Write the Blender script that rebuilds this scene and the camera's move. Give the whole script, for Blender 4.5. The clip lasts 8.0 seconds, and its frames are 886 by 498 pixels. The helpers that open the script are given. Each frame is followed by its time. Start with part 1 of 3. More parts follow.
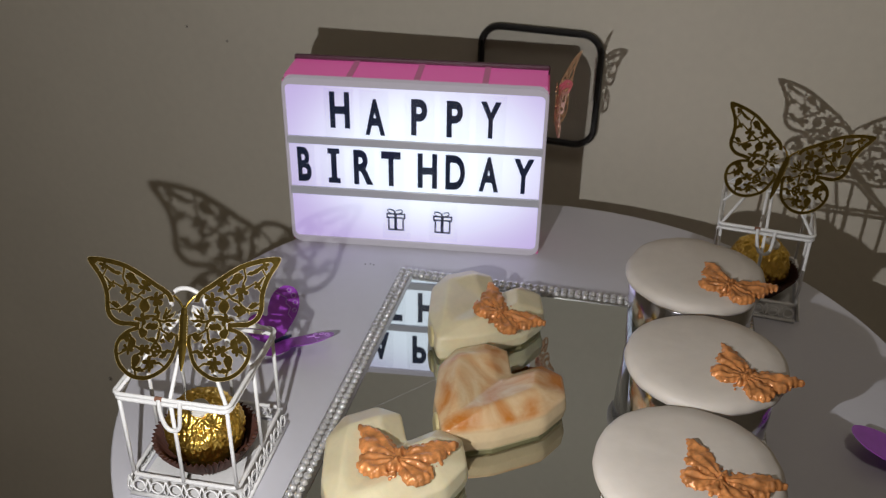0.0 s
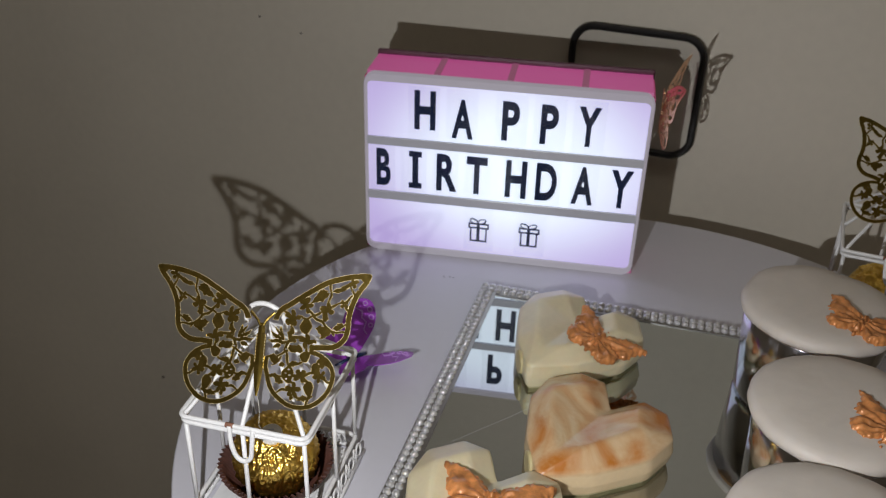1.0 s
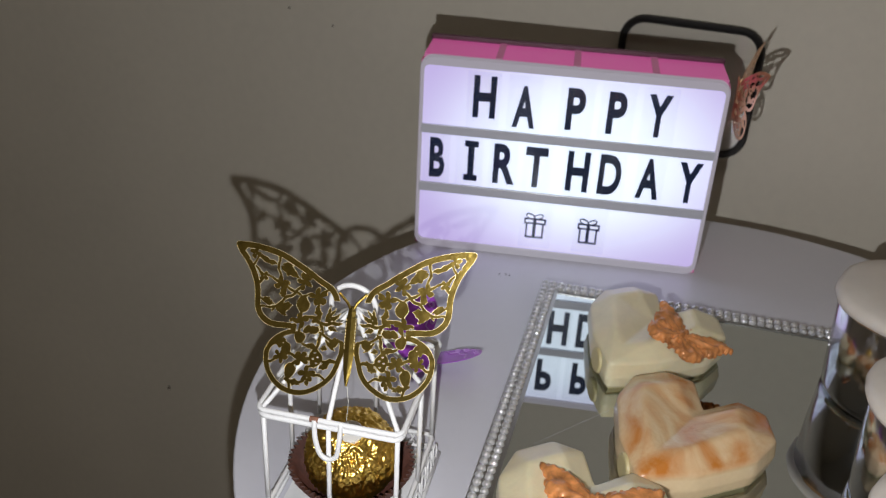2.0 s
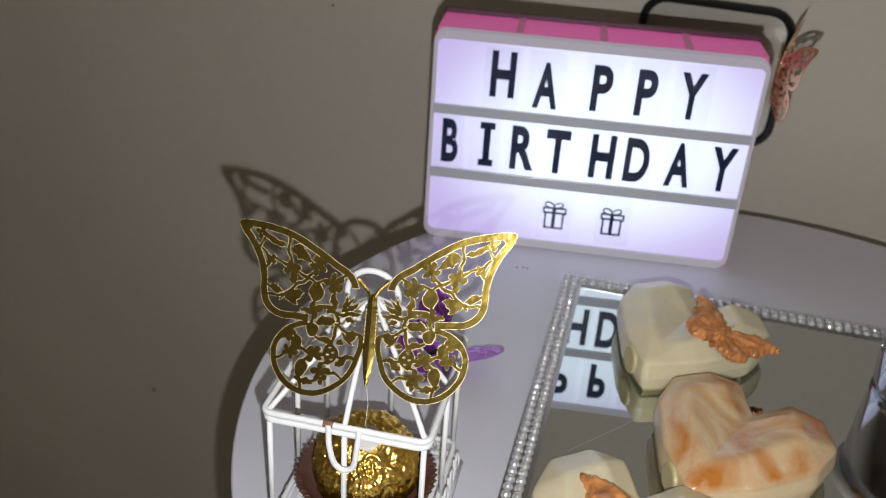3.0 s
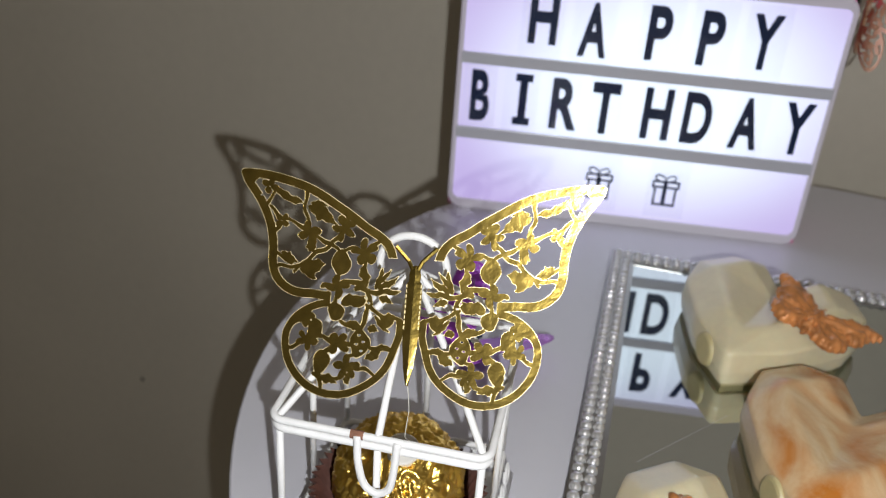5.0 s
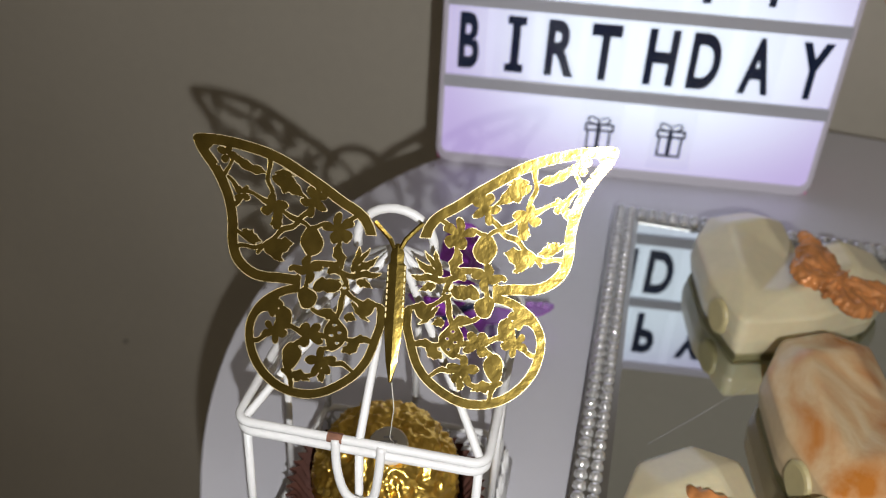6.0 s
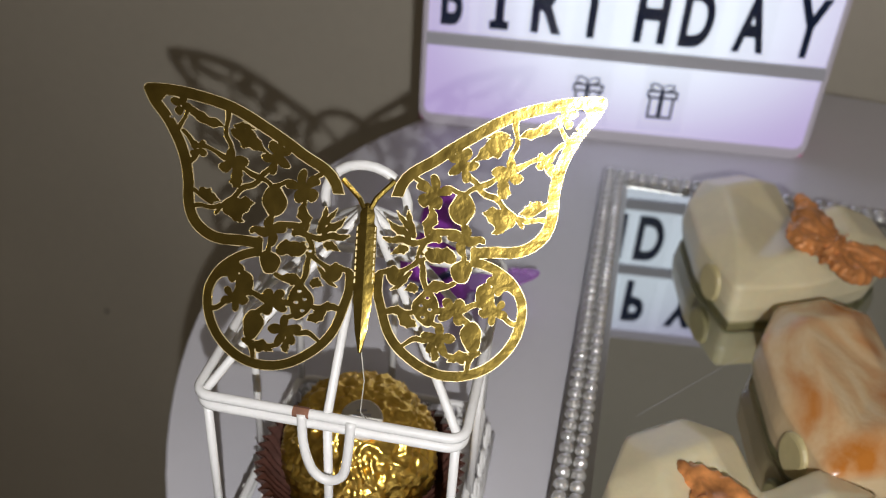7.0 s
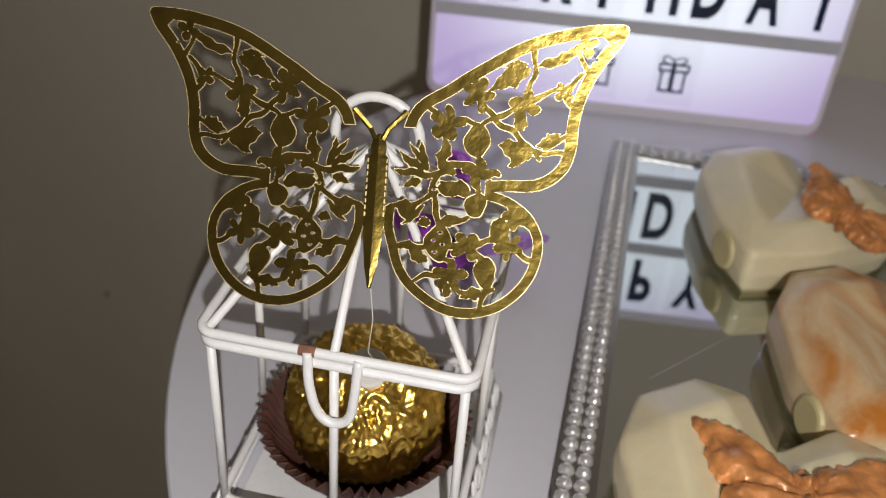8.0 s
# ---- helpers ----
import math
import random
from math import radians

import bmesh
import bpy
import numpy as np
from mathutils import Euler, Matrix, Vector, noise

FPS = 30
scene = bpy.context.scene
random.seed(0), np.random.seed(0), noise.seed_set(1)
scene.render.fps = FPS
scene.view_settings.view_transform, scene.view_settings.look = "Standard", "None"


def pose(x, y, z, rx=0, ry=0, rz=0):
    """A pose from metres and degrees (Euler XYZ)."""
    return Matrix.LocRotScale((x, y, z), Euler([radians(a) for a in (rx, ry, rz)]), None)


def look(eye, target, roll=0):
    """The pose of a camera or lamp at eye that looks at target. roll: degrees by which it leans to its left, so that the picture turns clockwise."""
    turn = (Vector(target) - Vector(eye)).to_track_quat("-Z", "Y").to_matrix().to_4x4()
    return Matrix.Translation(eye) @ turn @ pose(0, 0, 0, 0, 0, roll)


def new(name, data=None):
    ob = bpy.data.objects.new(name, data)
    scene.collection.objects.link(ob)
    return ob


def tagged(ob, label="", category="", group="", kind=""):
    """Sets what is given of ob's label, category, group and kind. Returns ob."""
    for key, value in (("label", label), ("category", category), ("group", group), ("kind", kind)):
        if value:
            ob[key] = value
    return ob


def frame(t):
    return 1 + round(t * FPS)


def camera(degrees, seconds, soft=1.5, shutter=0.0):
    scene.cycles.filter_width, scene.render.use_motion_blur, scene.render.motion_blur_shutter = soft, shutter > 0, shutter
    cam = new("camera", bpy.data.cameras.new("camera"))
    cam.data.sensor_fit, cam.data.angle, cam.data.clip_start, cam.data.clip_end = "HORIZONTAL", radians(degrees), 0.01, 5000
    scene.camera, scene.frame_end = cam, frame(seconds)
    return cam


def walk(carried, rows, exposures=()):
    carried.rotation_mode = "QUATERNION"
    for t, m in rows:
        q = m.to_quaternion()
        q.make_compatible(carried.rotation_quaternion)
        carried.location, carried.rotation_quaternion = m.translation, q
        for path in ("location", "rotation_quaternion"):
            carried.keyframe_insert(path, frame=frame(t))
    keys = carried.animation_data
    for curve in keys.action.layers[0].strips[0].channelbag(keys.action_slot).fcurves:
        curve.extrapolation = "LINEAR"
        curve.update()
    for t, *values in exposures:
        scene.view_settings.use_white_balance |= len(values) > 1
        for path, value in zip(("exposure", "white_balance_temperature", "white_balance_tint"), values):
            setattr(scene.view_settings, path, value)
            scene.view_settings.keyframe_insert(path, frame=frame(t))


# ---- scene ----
cam = camera(51.0, 8.0, soft=1.15)
PATH = [
    (0, (0.14, -0.477, 0.279), (-0.035, 1.244, -0.724), 0.8),
    (0.5, (0.129, -0.454, 0.269), (-0.097, 1.26, -0.738), 1.6),
    (1, (0.114, -0.443, 0.265), (-0.156, 1.265, -0.739), 1.6),
    (1.5, (0.089, -0.442, 0.252), (-0.161, 1.284, -0.728), 2.2),
    (3, (0.054, -0.407, 0.214), (-0.133, 1.343, -0.735), 3.9),
    (3.5, (0.049, -0.4, 0.203), (-0.149, 1.347, -0.75), 3.7),
    (4, (0.046, -0.387, 0.19), (-0.142, 1.36, -0.766), 3.9),
    (4.5, (0.039, -0.375, 0.185), (-0.141, 1.374, -0.769), 4.3),
    (6, (0.033, -0.335, 0.172), (-0.106, 1.346, -0.902), 3.6),
    (6.5, (0.034, -0.33, 0.171), (-0.092, 1.327, -0.941), 3.7),
    (7, (0.035, -0.325, 0.164), (-0.076, 1.323, -0.963), 4.0),
    (7.5, (0.035, -0.324, 0.161), (-0.076, 1.323, -0.968), 4.3),
    (8, (0.034, -0.327, 0.152), (-0.079, 1.323, -0.972), 4.8),
]
EXPOSURES = [(0.0, -0.34, 6500, 11), (1.0, -0.42, 6350, 11), (1.7, -0.36, 6300, 11), (3.0, -0.26, 6300, 10), (4.5, -0.21, 6300, 9), (6.0, -0.38, 6500, 10), (7.0, -0.51, 6600, 11), (8.0, -0.54, 6750, 12)]
walk(cam, [(t, look(eye, target, roll)) for t, eye, target, roll in PATH], EXPOSURES)

# ---- world and lights ----
world = bpy.data.worlds.new("world")
scene.world = world
world.use_nodes = True
world.node_tree.nodes["Background"].inputs[0].default_value = (0.9, 0.8, 0.7, 1)
world.node_tree.nodes["Background"].inputs[1].default_value = 0.01

FLASH = (0.057, -0.396, 0.185)
flash = bpy.data.lights.new("flash_light", "SPOT")
flash.spot_size, flash.spot_blend = radians(156), 0.6
flash.energy, flash.color, flash.shadow_soft_size = 3.25, (0.97, 0.975, 0.99), 0.0013
new("flash_light", flash).matrix_world = look(FLASH, (-0.05, 0.0, 0.06))

# Added warm overhead lamp, out of view, to lift the ambient level.
room_fill = bpy.data.lights.new("added_fill_light", "AREA")
room_fill.shape, room_fill.size, room_fill.energy, room_fill.color = "DISK", 0.5, 5.0, (1.0, 0.93, 0.84)
lamp = new("added_fill_light", room_fill)
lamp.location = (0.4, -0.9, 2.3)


# ---- materials ----
def links(m):
    return m.node_tree.nodes, m.node_tree.links


def material(name, color, rough=0.5, metal=0.0, vary=0.08, scale=40.0, bump=0.0, bump_scale=300.0, coat=0.0,
             subsurface=0.0, spec=0.5, transmission=0.0):
    """A principled surface whose colour wanders at two scales, with a fine relief."""
    m = bpy.data.materials.new(name)
    m.use_nodes = True
    nodes, link = links(m)
    b = nodes["Principled BSDF"]
    b.inputs["Roughness"].default_value = rough
    b.inputs["Metallic"].default_value = metal
    b.inputs["Coat Weight"].default_value = coat
    b.inputs["Specular IOR Level"].default_value = spec
    b.inputs["Transmission Weight"].default_value = transmission
    if subsurface:
        b.inputs["Subsurface Weight"].default_value = subsurface
        b.inputs["Subsurface Radius"].default_value = (0.004, 0.003, 0.002)
        b.inputs["Subsurface Scale"].default_value = 1.0
    co = nodes.new("ShaderNodeTexCoord")
    big = nodes.new("ShaderNodeTexNoise")
    big.inputs["Scale"].default_value, big.inputs["Detail"].default_value = scale, 3
    fine = nodes.new("ShaderNodeTexNoise")
    fine.inputs["Scale"].default_value, fine.inputs["Detail"].default_value = bump_scale, 4
    link.new(co.outputs["Object"], big.inputs["Vector"])
    link.new(co.outputs["Object"], fine.inputs["Vector"])
    mix = nodes.new("ShaderNodeMath")
    mix.operation = "MULTIPLY_ADD"
    link.new(fine.outputs["Fac"], mix.inputs[0])
    mix.inputs[1].default_value = 0.4
    link.new(big.outputs["Fac"], mix.inputs[2])
    ramp = nodes.new("ShaderNodeValToRGB")
    ramp.color_ramp.elements[0].position, ramp.color_ramp.elements[1].position = 0.4, 1.0
    ramp.color_ramp.elements[0].color = (*[min(1, c * (1 - vary)) for c in color], 1)
    ramp.color_ramp.elements[1].color = (*[min(1, c * (1 + vary)) for c in color], 1)
    link.new(mix.outputs[0], ramp.inputs[0])
    link.new(ramp.outputs[0], b.inputs["Base Color"])
    if bump:
        bp = nodes.new("ShaderNodeBump")
        bp.inputs["Strength"].default_value, bp.inputs["Distance"].default_value = bump, 0.001
        link.new(fine.outputs["Fac"], bp.inputs["Height"])
        link.new(bp.outputs[0], b.inputs["Normal"])
    return m


def marbled(name, base, vein, scale=60.0, low=0.5, high=0.62, rough=0.26, above=(0.0, 0.001)):
    """White chocolate brushed with a coloured wash."""
    m = material(name, base, rough, bump=0.15, bump_scale=500, subsurface=0.1, coat=0.15)
    nodes, link = links(m)
    b = nodes["Principled BSDF"]
    old = b.inputs["Base Color"].links[0].from_socket
    co = nodes.new("ShaderNodeTexCoord")
    n = nodes.new("ShaderNodeTexNoise")
    n.inputs["Scale"].default_value, n.inputs["Detail"].default_value = scale, 5
    n.inputs["Distortion"].default_value = 1.2
    link.new(co.outputs["Object"], n.inputs["Vector"])
    r = nodes.new("ShaderNodeValToRGB")
    r.color_ramp.elements[0].position, r.color_ramp.elements[1].position = low, high
    link.new(n.outputs["Fac"], r.inputs[0])
    mx = nodes.new("ShaderNodeMix")
    mx.data_type = "RGBA"
    xyz, step, both = nodes.new("ShaderNodeSeparateXYZ"), nodes.new("ShaderNodeMapRange"), nodes.new("ShaderNodeMath")
    link.new(co.outputs["Object"], xyz.inputs[0])
    link.new(xyz.outputs["Z"], step.inputs[0])
    step.inputs[1].default_value, step.inputs[2].default_value = above
    both.operation = "MULTIPLY"
    link.new(r.outputs[0], both.inputs[0])
    link.new(step.outputs[0], both.inputs[1])
    link.new(both.outputs[0], mx.inputs[0])
    link.new(old, mx.inputs[6])
    mx.inputs[7].default_value = (*vein, 1)
    link.new(mx.outputs[2], b.inputs["Base Color"])
    return m


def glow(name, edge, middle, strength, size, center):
    """A lit diffuser, whiter towards its lamps in the middle, or self-glowing plastic."""
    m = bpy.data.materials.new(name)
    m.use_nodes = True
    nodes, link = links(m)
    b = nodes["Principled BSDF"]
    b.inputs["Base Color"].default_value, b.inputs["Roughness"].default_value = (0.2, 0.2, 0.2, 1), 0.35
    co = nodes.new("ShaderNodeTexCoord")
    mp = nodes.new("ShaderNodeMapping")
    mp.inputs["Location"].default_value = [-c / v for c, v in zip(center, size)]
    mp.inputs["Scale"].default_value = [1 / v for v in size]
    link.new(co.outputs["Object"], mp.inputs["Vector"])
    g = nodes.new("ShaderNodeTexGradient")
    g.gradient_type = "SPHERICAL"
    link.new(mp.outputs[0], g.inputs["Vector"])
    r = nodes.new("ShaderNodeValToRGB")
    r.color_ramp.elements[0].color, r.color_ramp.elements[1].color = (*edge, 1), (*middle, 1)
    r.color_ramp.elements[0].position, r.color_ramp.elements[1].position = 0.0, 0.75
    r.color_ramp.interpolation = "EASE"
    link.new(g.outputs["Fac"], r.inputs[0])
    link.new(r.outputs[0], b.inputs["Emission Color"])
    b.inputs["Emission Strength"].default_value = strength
    return m


def film_material(name, clear, gloss):
    """A thin clear sheet: it lets the view through and takes a faint reflection."""
    m = bpy.data.materials.new(name)
    m.use_nodes = True
    nodes, link = links(m)
    nodes.remove(nodes["Principled BSDF"])
    t, g, mx = nodes.new("ShaderNodeBsdfTransparent"), nodes.new("ShaderNodeBsdfGlossy"), nodes.new("ShaderNodeMixShader")
    t.inputs[0].default_value = (clear, clear, clear, 1)
    g.inputs["Roughness"].default_value = 0.05
    mx.inputs[0].default_value = gloss
    link.new(t.outputs[0], mx.inputs[1])
    link.new(g.outputs[0], mx.inputs[2])
    link.new(mx.outputs[0], nodes["Material Output"].inputs[0])
    return m


WALL = material("beige_plaster", (0.73, 0.67, 0.555), 0.75, vary=0.07, scale=5, bump=0.25, bump_scale=140)
CEILING = material("white_ceiling", (0.75, 0.73, 0.70), 0.8, vary=0.03, scale=3)
FLOOR = material("grey_floor", (0.30, 0.27, 0.24), 0.5, vary=0.15, scale=8)
TABLE = material("white_laminate", (0.61, 0.60, 0.64), 0.32, vary=0.03, scale=12, bump=0.03, bump_scale=200)
LEG = material("white_painted_metal", (0.7, 0.7, 0.7), 0.4)
WHITE_PLASTIC = material("white_plastic", (0.78, 0.76, 0.74), 0.35, vary=0.03)
RAIL = material("grey_clear_rail", (0.55, 0.55, 0.60), 0.25, vary=0.03)
PINK = material("pink_plastic", (0.75, 0.16, 0.38), 0.35, vary=0.05)
# Back of the pink shell, with its shade put into a dark plum colour.
SHADED_PINK = material("shaded_pink_plastic", (0.10, 0.035, 0.055), 0.4, vary=0.1)
RUST = material("rust_spot", (0.22, 0.10, 0.06), 0.8, vary=0.3, scale=600)
INK = material("black_print", (0.006, 0.018, 0.065), 0.35, vary=0.2)
BLACK = material("black_metal", (0.012, 0.011, 0.011), 0.35, vary=0.3, scale=90, bump=0.1)
WIRE = material("white_enamel", (0.80, 0.79, 0.77), 0.35, vary=0.05, scale=150, bump=0.15, bump_scale=600, coat=0.2)
GOLD = material("gold_card", (0.43, 0.305, 0.070), 0.165, metal=0.97, vary=0.30, scale=170, bump=0.10, bump_scale=420)
GOLD_EDGE = material("gold_cut_edge", (0.74, 0.60, 0.32), 0.38, metal=0.7, vary=0.1)
ROSE = material("rose_gold_card", (0.74, 0.44, 0.24), 0.30, metal=1.0, vary=0.12, scale=120, bump=0.1)
FOIL = material("gold_foil", (0.95, 0.60, 0.13), 0.30, metal=1.0, vary=0.15, scale=120, bump=0.14, bump_scale=480)
PAPER = material("brown_paper_cup", (0.075, 0.026, 0.016), 0.6, vary=0.25, scale=300, bump=0.2)
STICKER = material("white_sticker", (0.75, 0.72, 0.66), 0.5, vary=0.05)
PURPLE = material("purple_film", (0.38, 0.07, 0.56), 0.28, vary=0.15, scale=120, bump=0.1, coat=0.4)
PALE_PURPLE = material("pale_purple_print", (0.55, 0.30, 0.70), 0.3, vary=0.1)
CHOC = material("white_chocolate", (0.76, 0.67, 0.44), 0.28, vary=0.08, scale=60, bump=0.12, bump_scale=420, subsurface=0.35, coat=0.15)
CHOC_ORANGE = marbled("orange_brushed_chocolate", (0.74, 0.56, 0.33), (0.54, 0.19, 0.03), 36, 0.36, 0.64, above=(0.0115, 0.0145))
FILLING = material("yellow_filling", (0.58, 0.49, 0.25), 0.4, vary=0.08, scale=200, subsurface=0.1)
COPPER = material("copper_painted_chocolate", (0.62, 0.25, 0.08), 0.30, metal=0.2, vary=0.55, scale=200, bump=0.2, bump_scale=700, coat=0.2)
ICING = material("white_icing", (0.63, 0.57, 0.50), 0.5, vary=0.05, scale=70, bump=0.09, bump_scale=200, subsurface=0.1)
CAKE = material("brown_crumb", (0.28, 0.15, 0.06), 0.8, vary=0.5, scale=300, bump=0.8, bump_scale=900)
SILVER = material("silver_foil_cup", (0.62, 0.62, 0.66), 0.13, metal=1.0, vary=0.04, scale=40)
MIRROR = material("mirror_glass", (0.53, 0.56, 0.55), 0.015, metal=1.0, vary=0.01)
TRAY_SIDE = material("silver_tray_edge", (0.35, 0.34, 0.32), 0.3, metal=1.0, vary=0.1)
GEM = material("rhinestone", (0.82, 0.82, 0.82), 0.12, metal=0.7, vary=0.1, scale=200)
WALL_SPECK = material("brown_speck", (0.16, 0.13, 0.10), 0.8)
SPECK = material("dark_crumb", (0.03, 0.025, 0.02), 0.7)
GLASS = film_material("clear_pane", 0.96, 0.06)
THREAD = material("clear_thread", (0.6, 0.58, 0.5), 0.2)


# ---- builders ----
def mesh_object(name, bm, mat, smooth=False):
    me = bpy.data.meshes.new(name)
    bmesh.ops.recalc_face_normals(bm, faces=bm.faces)
    bm.to_mesh(me)
    bm.free()
    me.materials.append(mat)
    me.polygons.foreach_set("use_smooth", [smooth] * len(me.polygons))
    return new(name, me)


def part(name, bm, mat, parent, label="", smooth=False):
    ob = mesh_object(name, bm, mat, smooth)
    ob.parent = parent
    return tagged(ob, label)


def thing(name, m, label, category, group="", kind=""):
    ob = new(name)
    ob.matrix_world = m
    ob.empty_display_size = 0.01
    return tagged(ob, label, category, group, kind)


def add_box(bm, lo, hi, bevel=0.0, segments=2):
    made = bmesh.ops.create_cube(bm, size=1)["verts"]
    for v in made:
        v.co = [a + (c + 0.5) * (b - a) for a, b, c in zip(lo, hi, v.co)]
    if bevel:
        edges = list({e for v in made for e in v.link_edges})
        bmesh.ops.bevel(bm, geom=edges, offset=bevel, segments=segments, profile=0.5, affect="EDGES")


def box(lo, hi, bevel=0.0, segments=2):
    bm = bmesh.new()
    add_box(bm, lo, hi, bevel, segments)
    return bm


def add_tube(bm, pts, r, closed=False, n=8):
    """A round wire along points; r may be a list."""
    pts = [Vector(p) for p in pts]
    k = len(pts)
    rings, side = [], None
    for i, p in enumerate(pts):
        a = pts[i - 1] if i or closed else p
        b = pts[(i + 1) % k] if i < k - 1 or closed else p
        d = (b - a).normalized()
        if side is None:
            side = d.orthogonal().normalized()
        side = (side - d * side.dot(d)).normalized()
        up = d.cross(side)
        rad = r[i] if isinstance(r, (list, tuple)) else r
        rings.append([bm.verts.new(p + rad * (side * math.cos(2 * math.pi * j / n) + up * math.sin(2 * math.pi * j / n))) for j in range(n)])
    for i in range(k if closed else k - 1):
        u, v = rings[i], rings[(i + 1) % k]
        shift = 0
        if closed and i == k - 1:
            shift = min(range(n), key=lambda q: (u[0].co - v[q].co).length)
        for j in range(n):
            bm.faces.new((u[j], u[(j + 1) % n], v[(j + 1 + shift) % n], v[(j + shift) % n]))
    if not closed:
        bm.faces.new(rings[0][::-1])
        bm.faces.new(rings[-1])


def tube(pts, r, closed=False, n=8):
    bm = bmesh.new()
    add_tube(bm, pts, r, closed, n)
    return bm


def curve_through(ctrl, steps=6, closed=False):
    """Catmull-Rom through the control points."""
    c = [Vector(p) for p in ctrl]
    k, out = len(c), []
    for i in range(k if closed else k - 1):
        p0 = c[i - 1] if i or closed else c[0]
        p1, p2 = c[i], c[(i + 1) % k]
        p3 = c[(i + 2) % k] if closed or i + 2 < k else p2
        for j in range(steps):
            t = j / steps
            out.append(0.5 * (2 * p1 + (p2 - p0) * t + (2 * p0 - 5 * p1 + 4 * p2 - p3) * t * t + (3 * p1 - p0 - 3 * p2 + p3) * t ** 3))
    if not closed:
        out.append(c[-1])
    return out


def add_lathe(bm, profile, n=48, wobble=None):
    """Turn (radius, height) pairs round z."""
    rows = []
    for r, z in profile:
        if r < 1e-7:
            rows.append([bm.verts.new((0, 0, z))])
        else:
            row = []
            for j in range(n):
                a = 2 * math.pi * j / n
                rr, zz = wobble(a, r, z) if wobble else (r, z)
                row.append(bm.verts.new((rr * math.cos(a), rr * math.sin(a), zz)))
            rows.append(row)
    for u, v in zip(rows, rows[1:]):
        for j in range(n):
            k = (j + 1) % n
            if len(u) == 1 and len(v) == 1:
                continue
            if len(u) == 1:
                bm.faces.new((u[0], v[j], v[k]))
            elif len(v) == 1:
                bm.faces.new((u[j], u[k], v[0]))
            else:
                bm.faces.new((u[j], u[k], v[k], v[j]))


def lathe(profile, n=48, wobble=None):
    bm = bmesh.new()
    add_lathe(bm, profile, n, wobble)
    return bm


def rounded_square(hx, hy, r, z, steps=5):
    pts = []
    for cx, cy, a0 in ((hx - r, hy - r, 0), (-hx + r, hy - r, 90), (-hx + r, -hy + r, 180), (hx - r, -hy + r, 270)):
        for i in range(steps + 1):
            a = radians(a0 + 90 * i / steps)
            pts.append((cx + r * math.cos(a), cy + r * math.sin(a), z))
    return pts


# ---- the room ----
WALL_TURN = -11.31
room = pose(0.0, 0.16, 0, 0, 0, WALL_TURN)
FLOOR_Z = -0.62


def slab(name, lo, hi, mat, label, category):
    ob = mesh_object(name, box(lo, hi), mat)
    ob.matrix_world = room
    return tagged(ob, label, category, kind="structure")


slab("wall_north", (-1.6, 0, FLOOR_Z), (1.6, 0.1, 2.4), WALL, "beige plastered wall with a few dark specks", "wall")
slab("wall_south", (-1.6, -2.9, FLOOR_Z), (1.6, -2.8, 2.4), WALL, "plain beige plastered wall", "wall")
slab("wall_west", (-1.7, -2.8, FLOOR_Z), (-1.6, 0, 2.4), WALL, "plain beige plastered wall", "wall")
slab("wall_east", (1.6, -2.8, FLOOR_Z), (1.7, 0, 2.4), WALL, "plain beige plastered wall", "wall")
slab("floor", (-1.7, -2.9, FLOOR_Z - 0.1), (1.7, 0.1, FLOOR_Z), FLOOR, "plain dark floor", "floor")
slab("ceiling", (-1.7, -2.9, 2.4), (1.7, 0.1, 2.5), CEILING, "plain white ceiling", "ceiling")

# ---- round table ----
table = thing("side_table", pose(0.146, -0.122, 0), "small round white side table standing against the wall", "table")
R = 0.191
part("tabletop", lathe([(0, 0), (R - 0.0005, 0), (R, -0.0005), (R, -0.016), (R - 0.002, -0.018), (0, -0.018)], 128), TABLE, table)
part("pedestal", lathe([(0, -0.018), (0.03, -0.018), (0.022, -0.06), (0.022, FLOOR_Z + 0.05), (0.03, FLOOR_Z + 0.02), (0.14, FLOOR_Z + 0.008), (0.14, FLOOR_Z), (0, FLOOR_Z)], 48), LEG, table, smooth=False)

# ---- light box ----
W, H, D = 0.148, 0.104, 0.035
FRONT = glow("lit_diffuser", (0.50, 0.395, 0.74), (1.02, 1.13, 1.30), 1.12, (0.100, 1.0, 0.072), (0.082, 0, 0.058))
# Emission put into the pink top for lamp light coming through from inside.
TOP_GLOW = glow("self_glowing_pink_shell", (0.52, 0.03, 0.23), (0.64, 0.045, 0.30), 0.66, (0.12, 1.0, 1.0), (0.074, 0.018, 0.1))
# The frame emits a little, in place of light shining through its plastic.
FRAME_GLOW = glow("self_glowing_frame_plastic", (0.50, 0.44, 0.52), (0.52, 0.48, 0.55), 0.58, (0.1, 1.0, 0.1), (0.074, 0, 0.03))
# Dividers carry a weaker emission of the same kind.
DIVIDER = glow("self_glowing_pink_divider", (0.26, 0.03, 0.11), (0.34, 0.04, 0.15), 0.6, (0.12, 1.0, 1.0), (0.074, 0.018, 0.1))
FILM = film_material("clear_letter_film", 0.985, 0.02)
lightbox = thing("light_box", pose(0, 0, 0), "lit light box with black letters and a pink shell", "light box")
bm = bmesh.new()
for lo, hi in (((0.0, 0.0035, 0), (W, D - 0.003, 0.003)), ((0.0, 0.0035, 0.003), (0.003, D - 0.003, H - 0.003)), ((W - 0.003, 0.0035, 0.003), (W, D - 0.003, H - 0.003))):
    add_box(bm, lo, hi)
part("shell", bm, PINK, lightbox, "pink plastic shell")
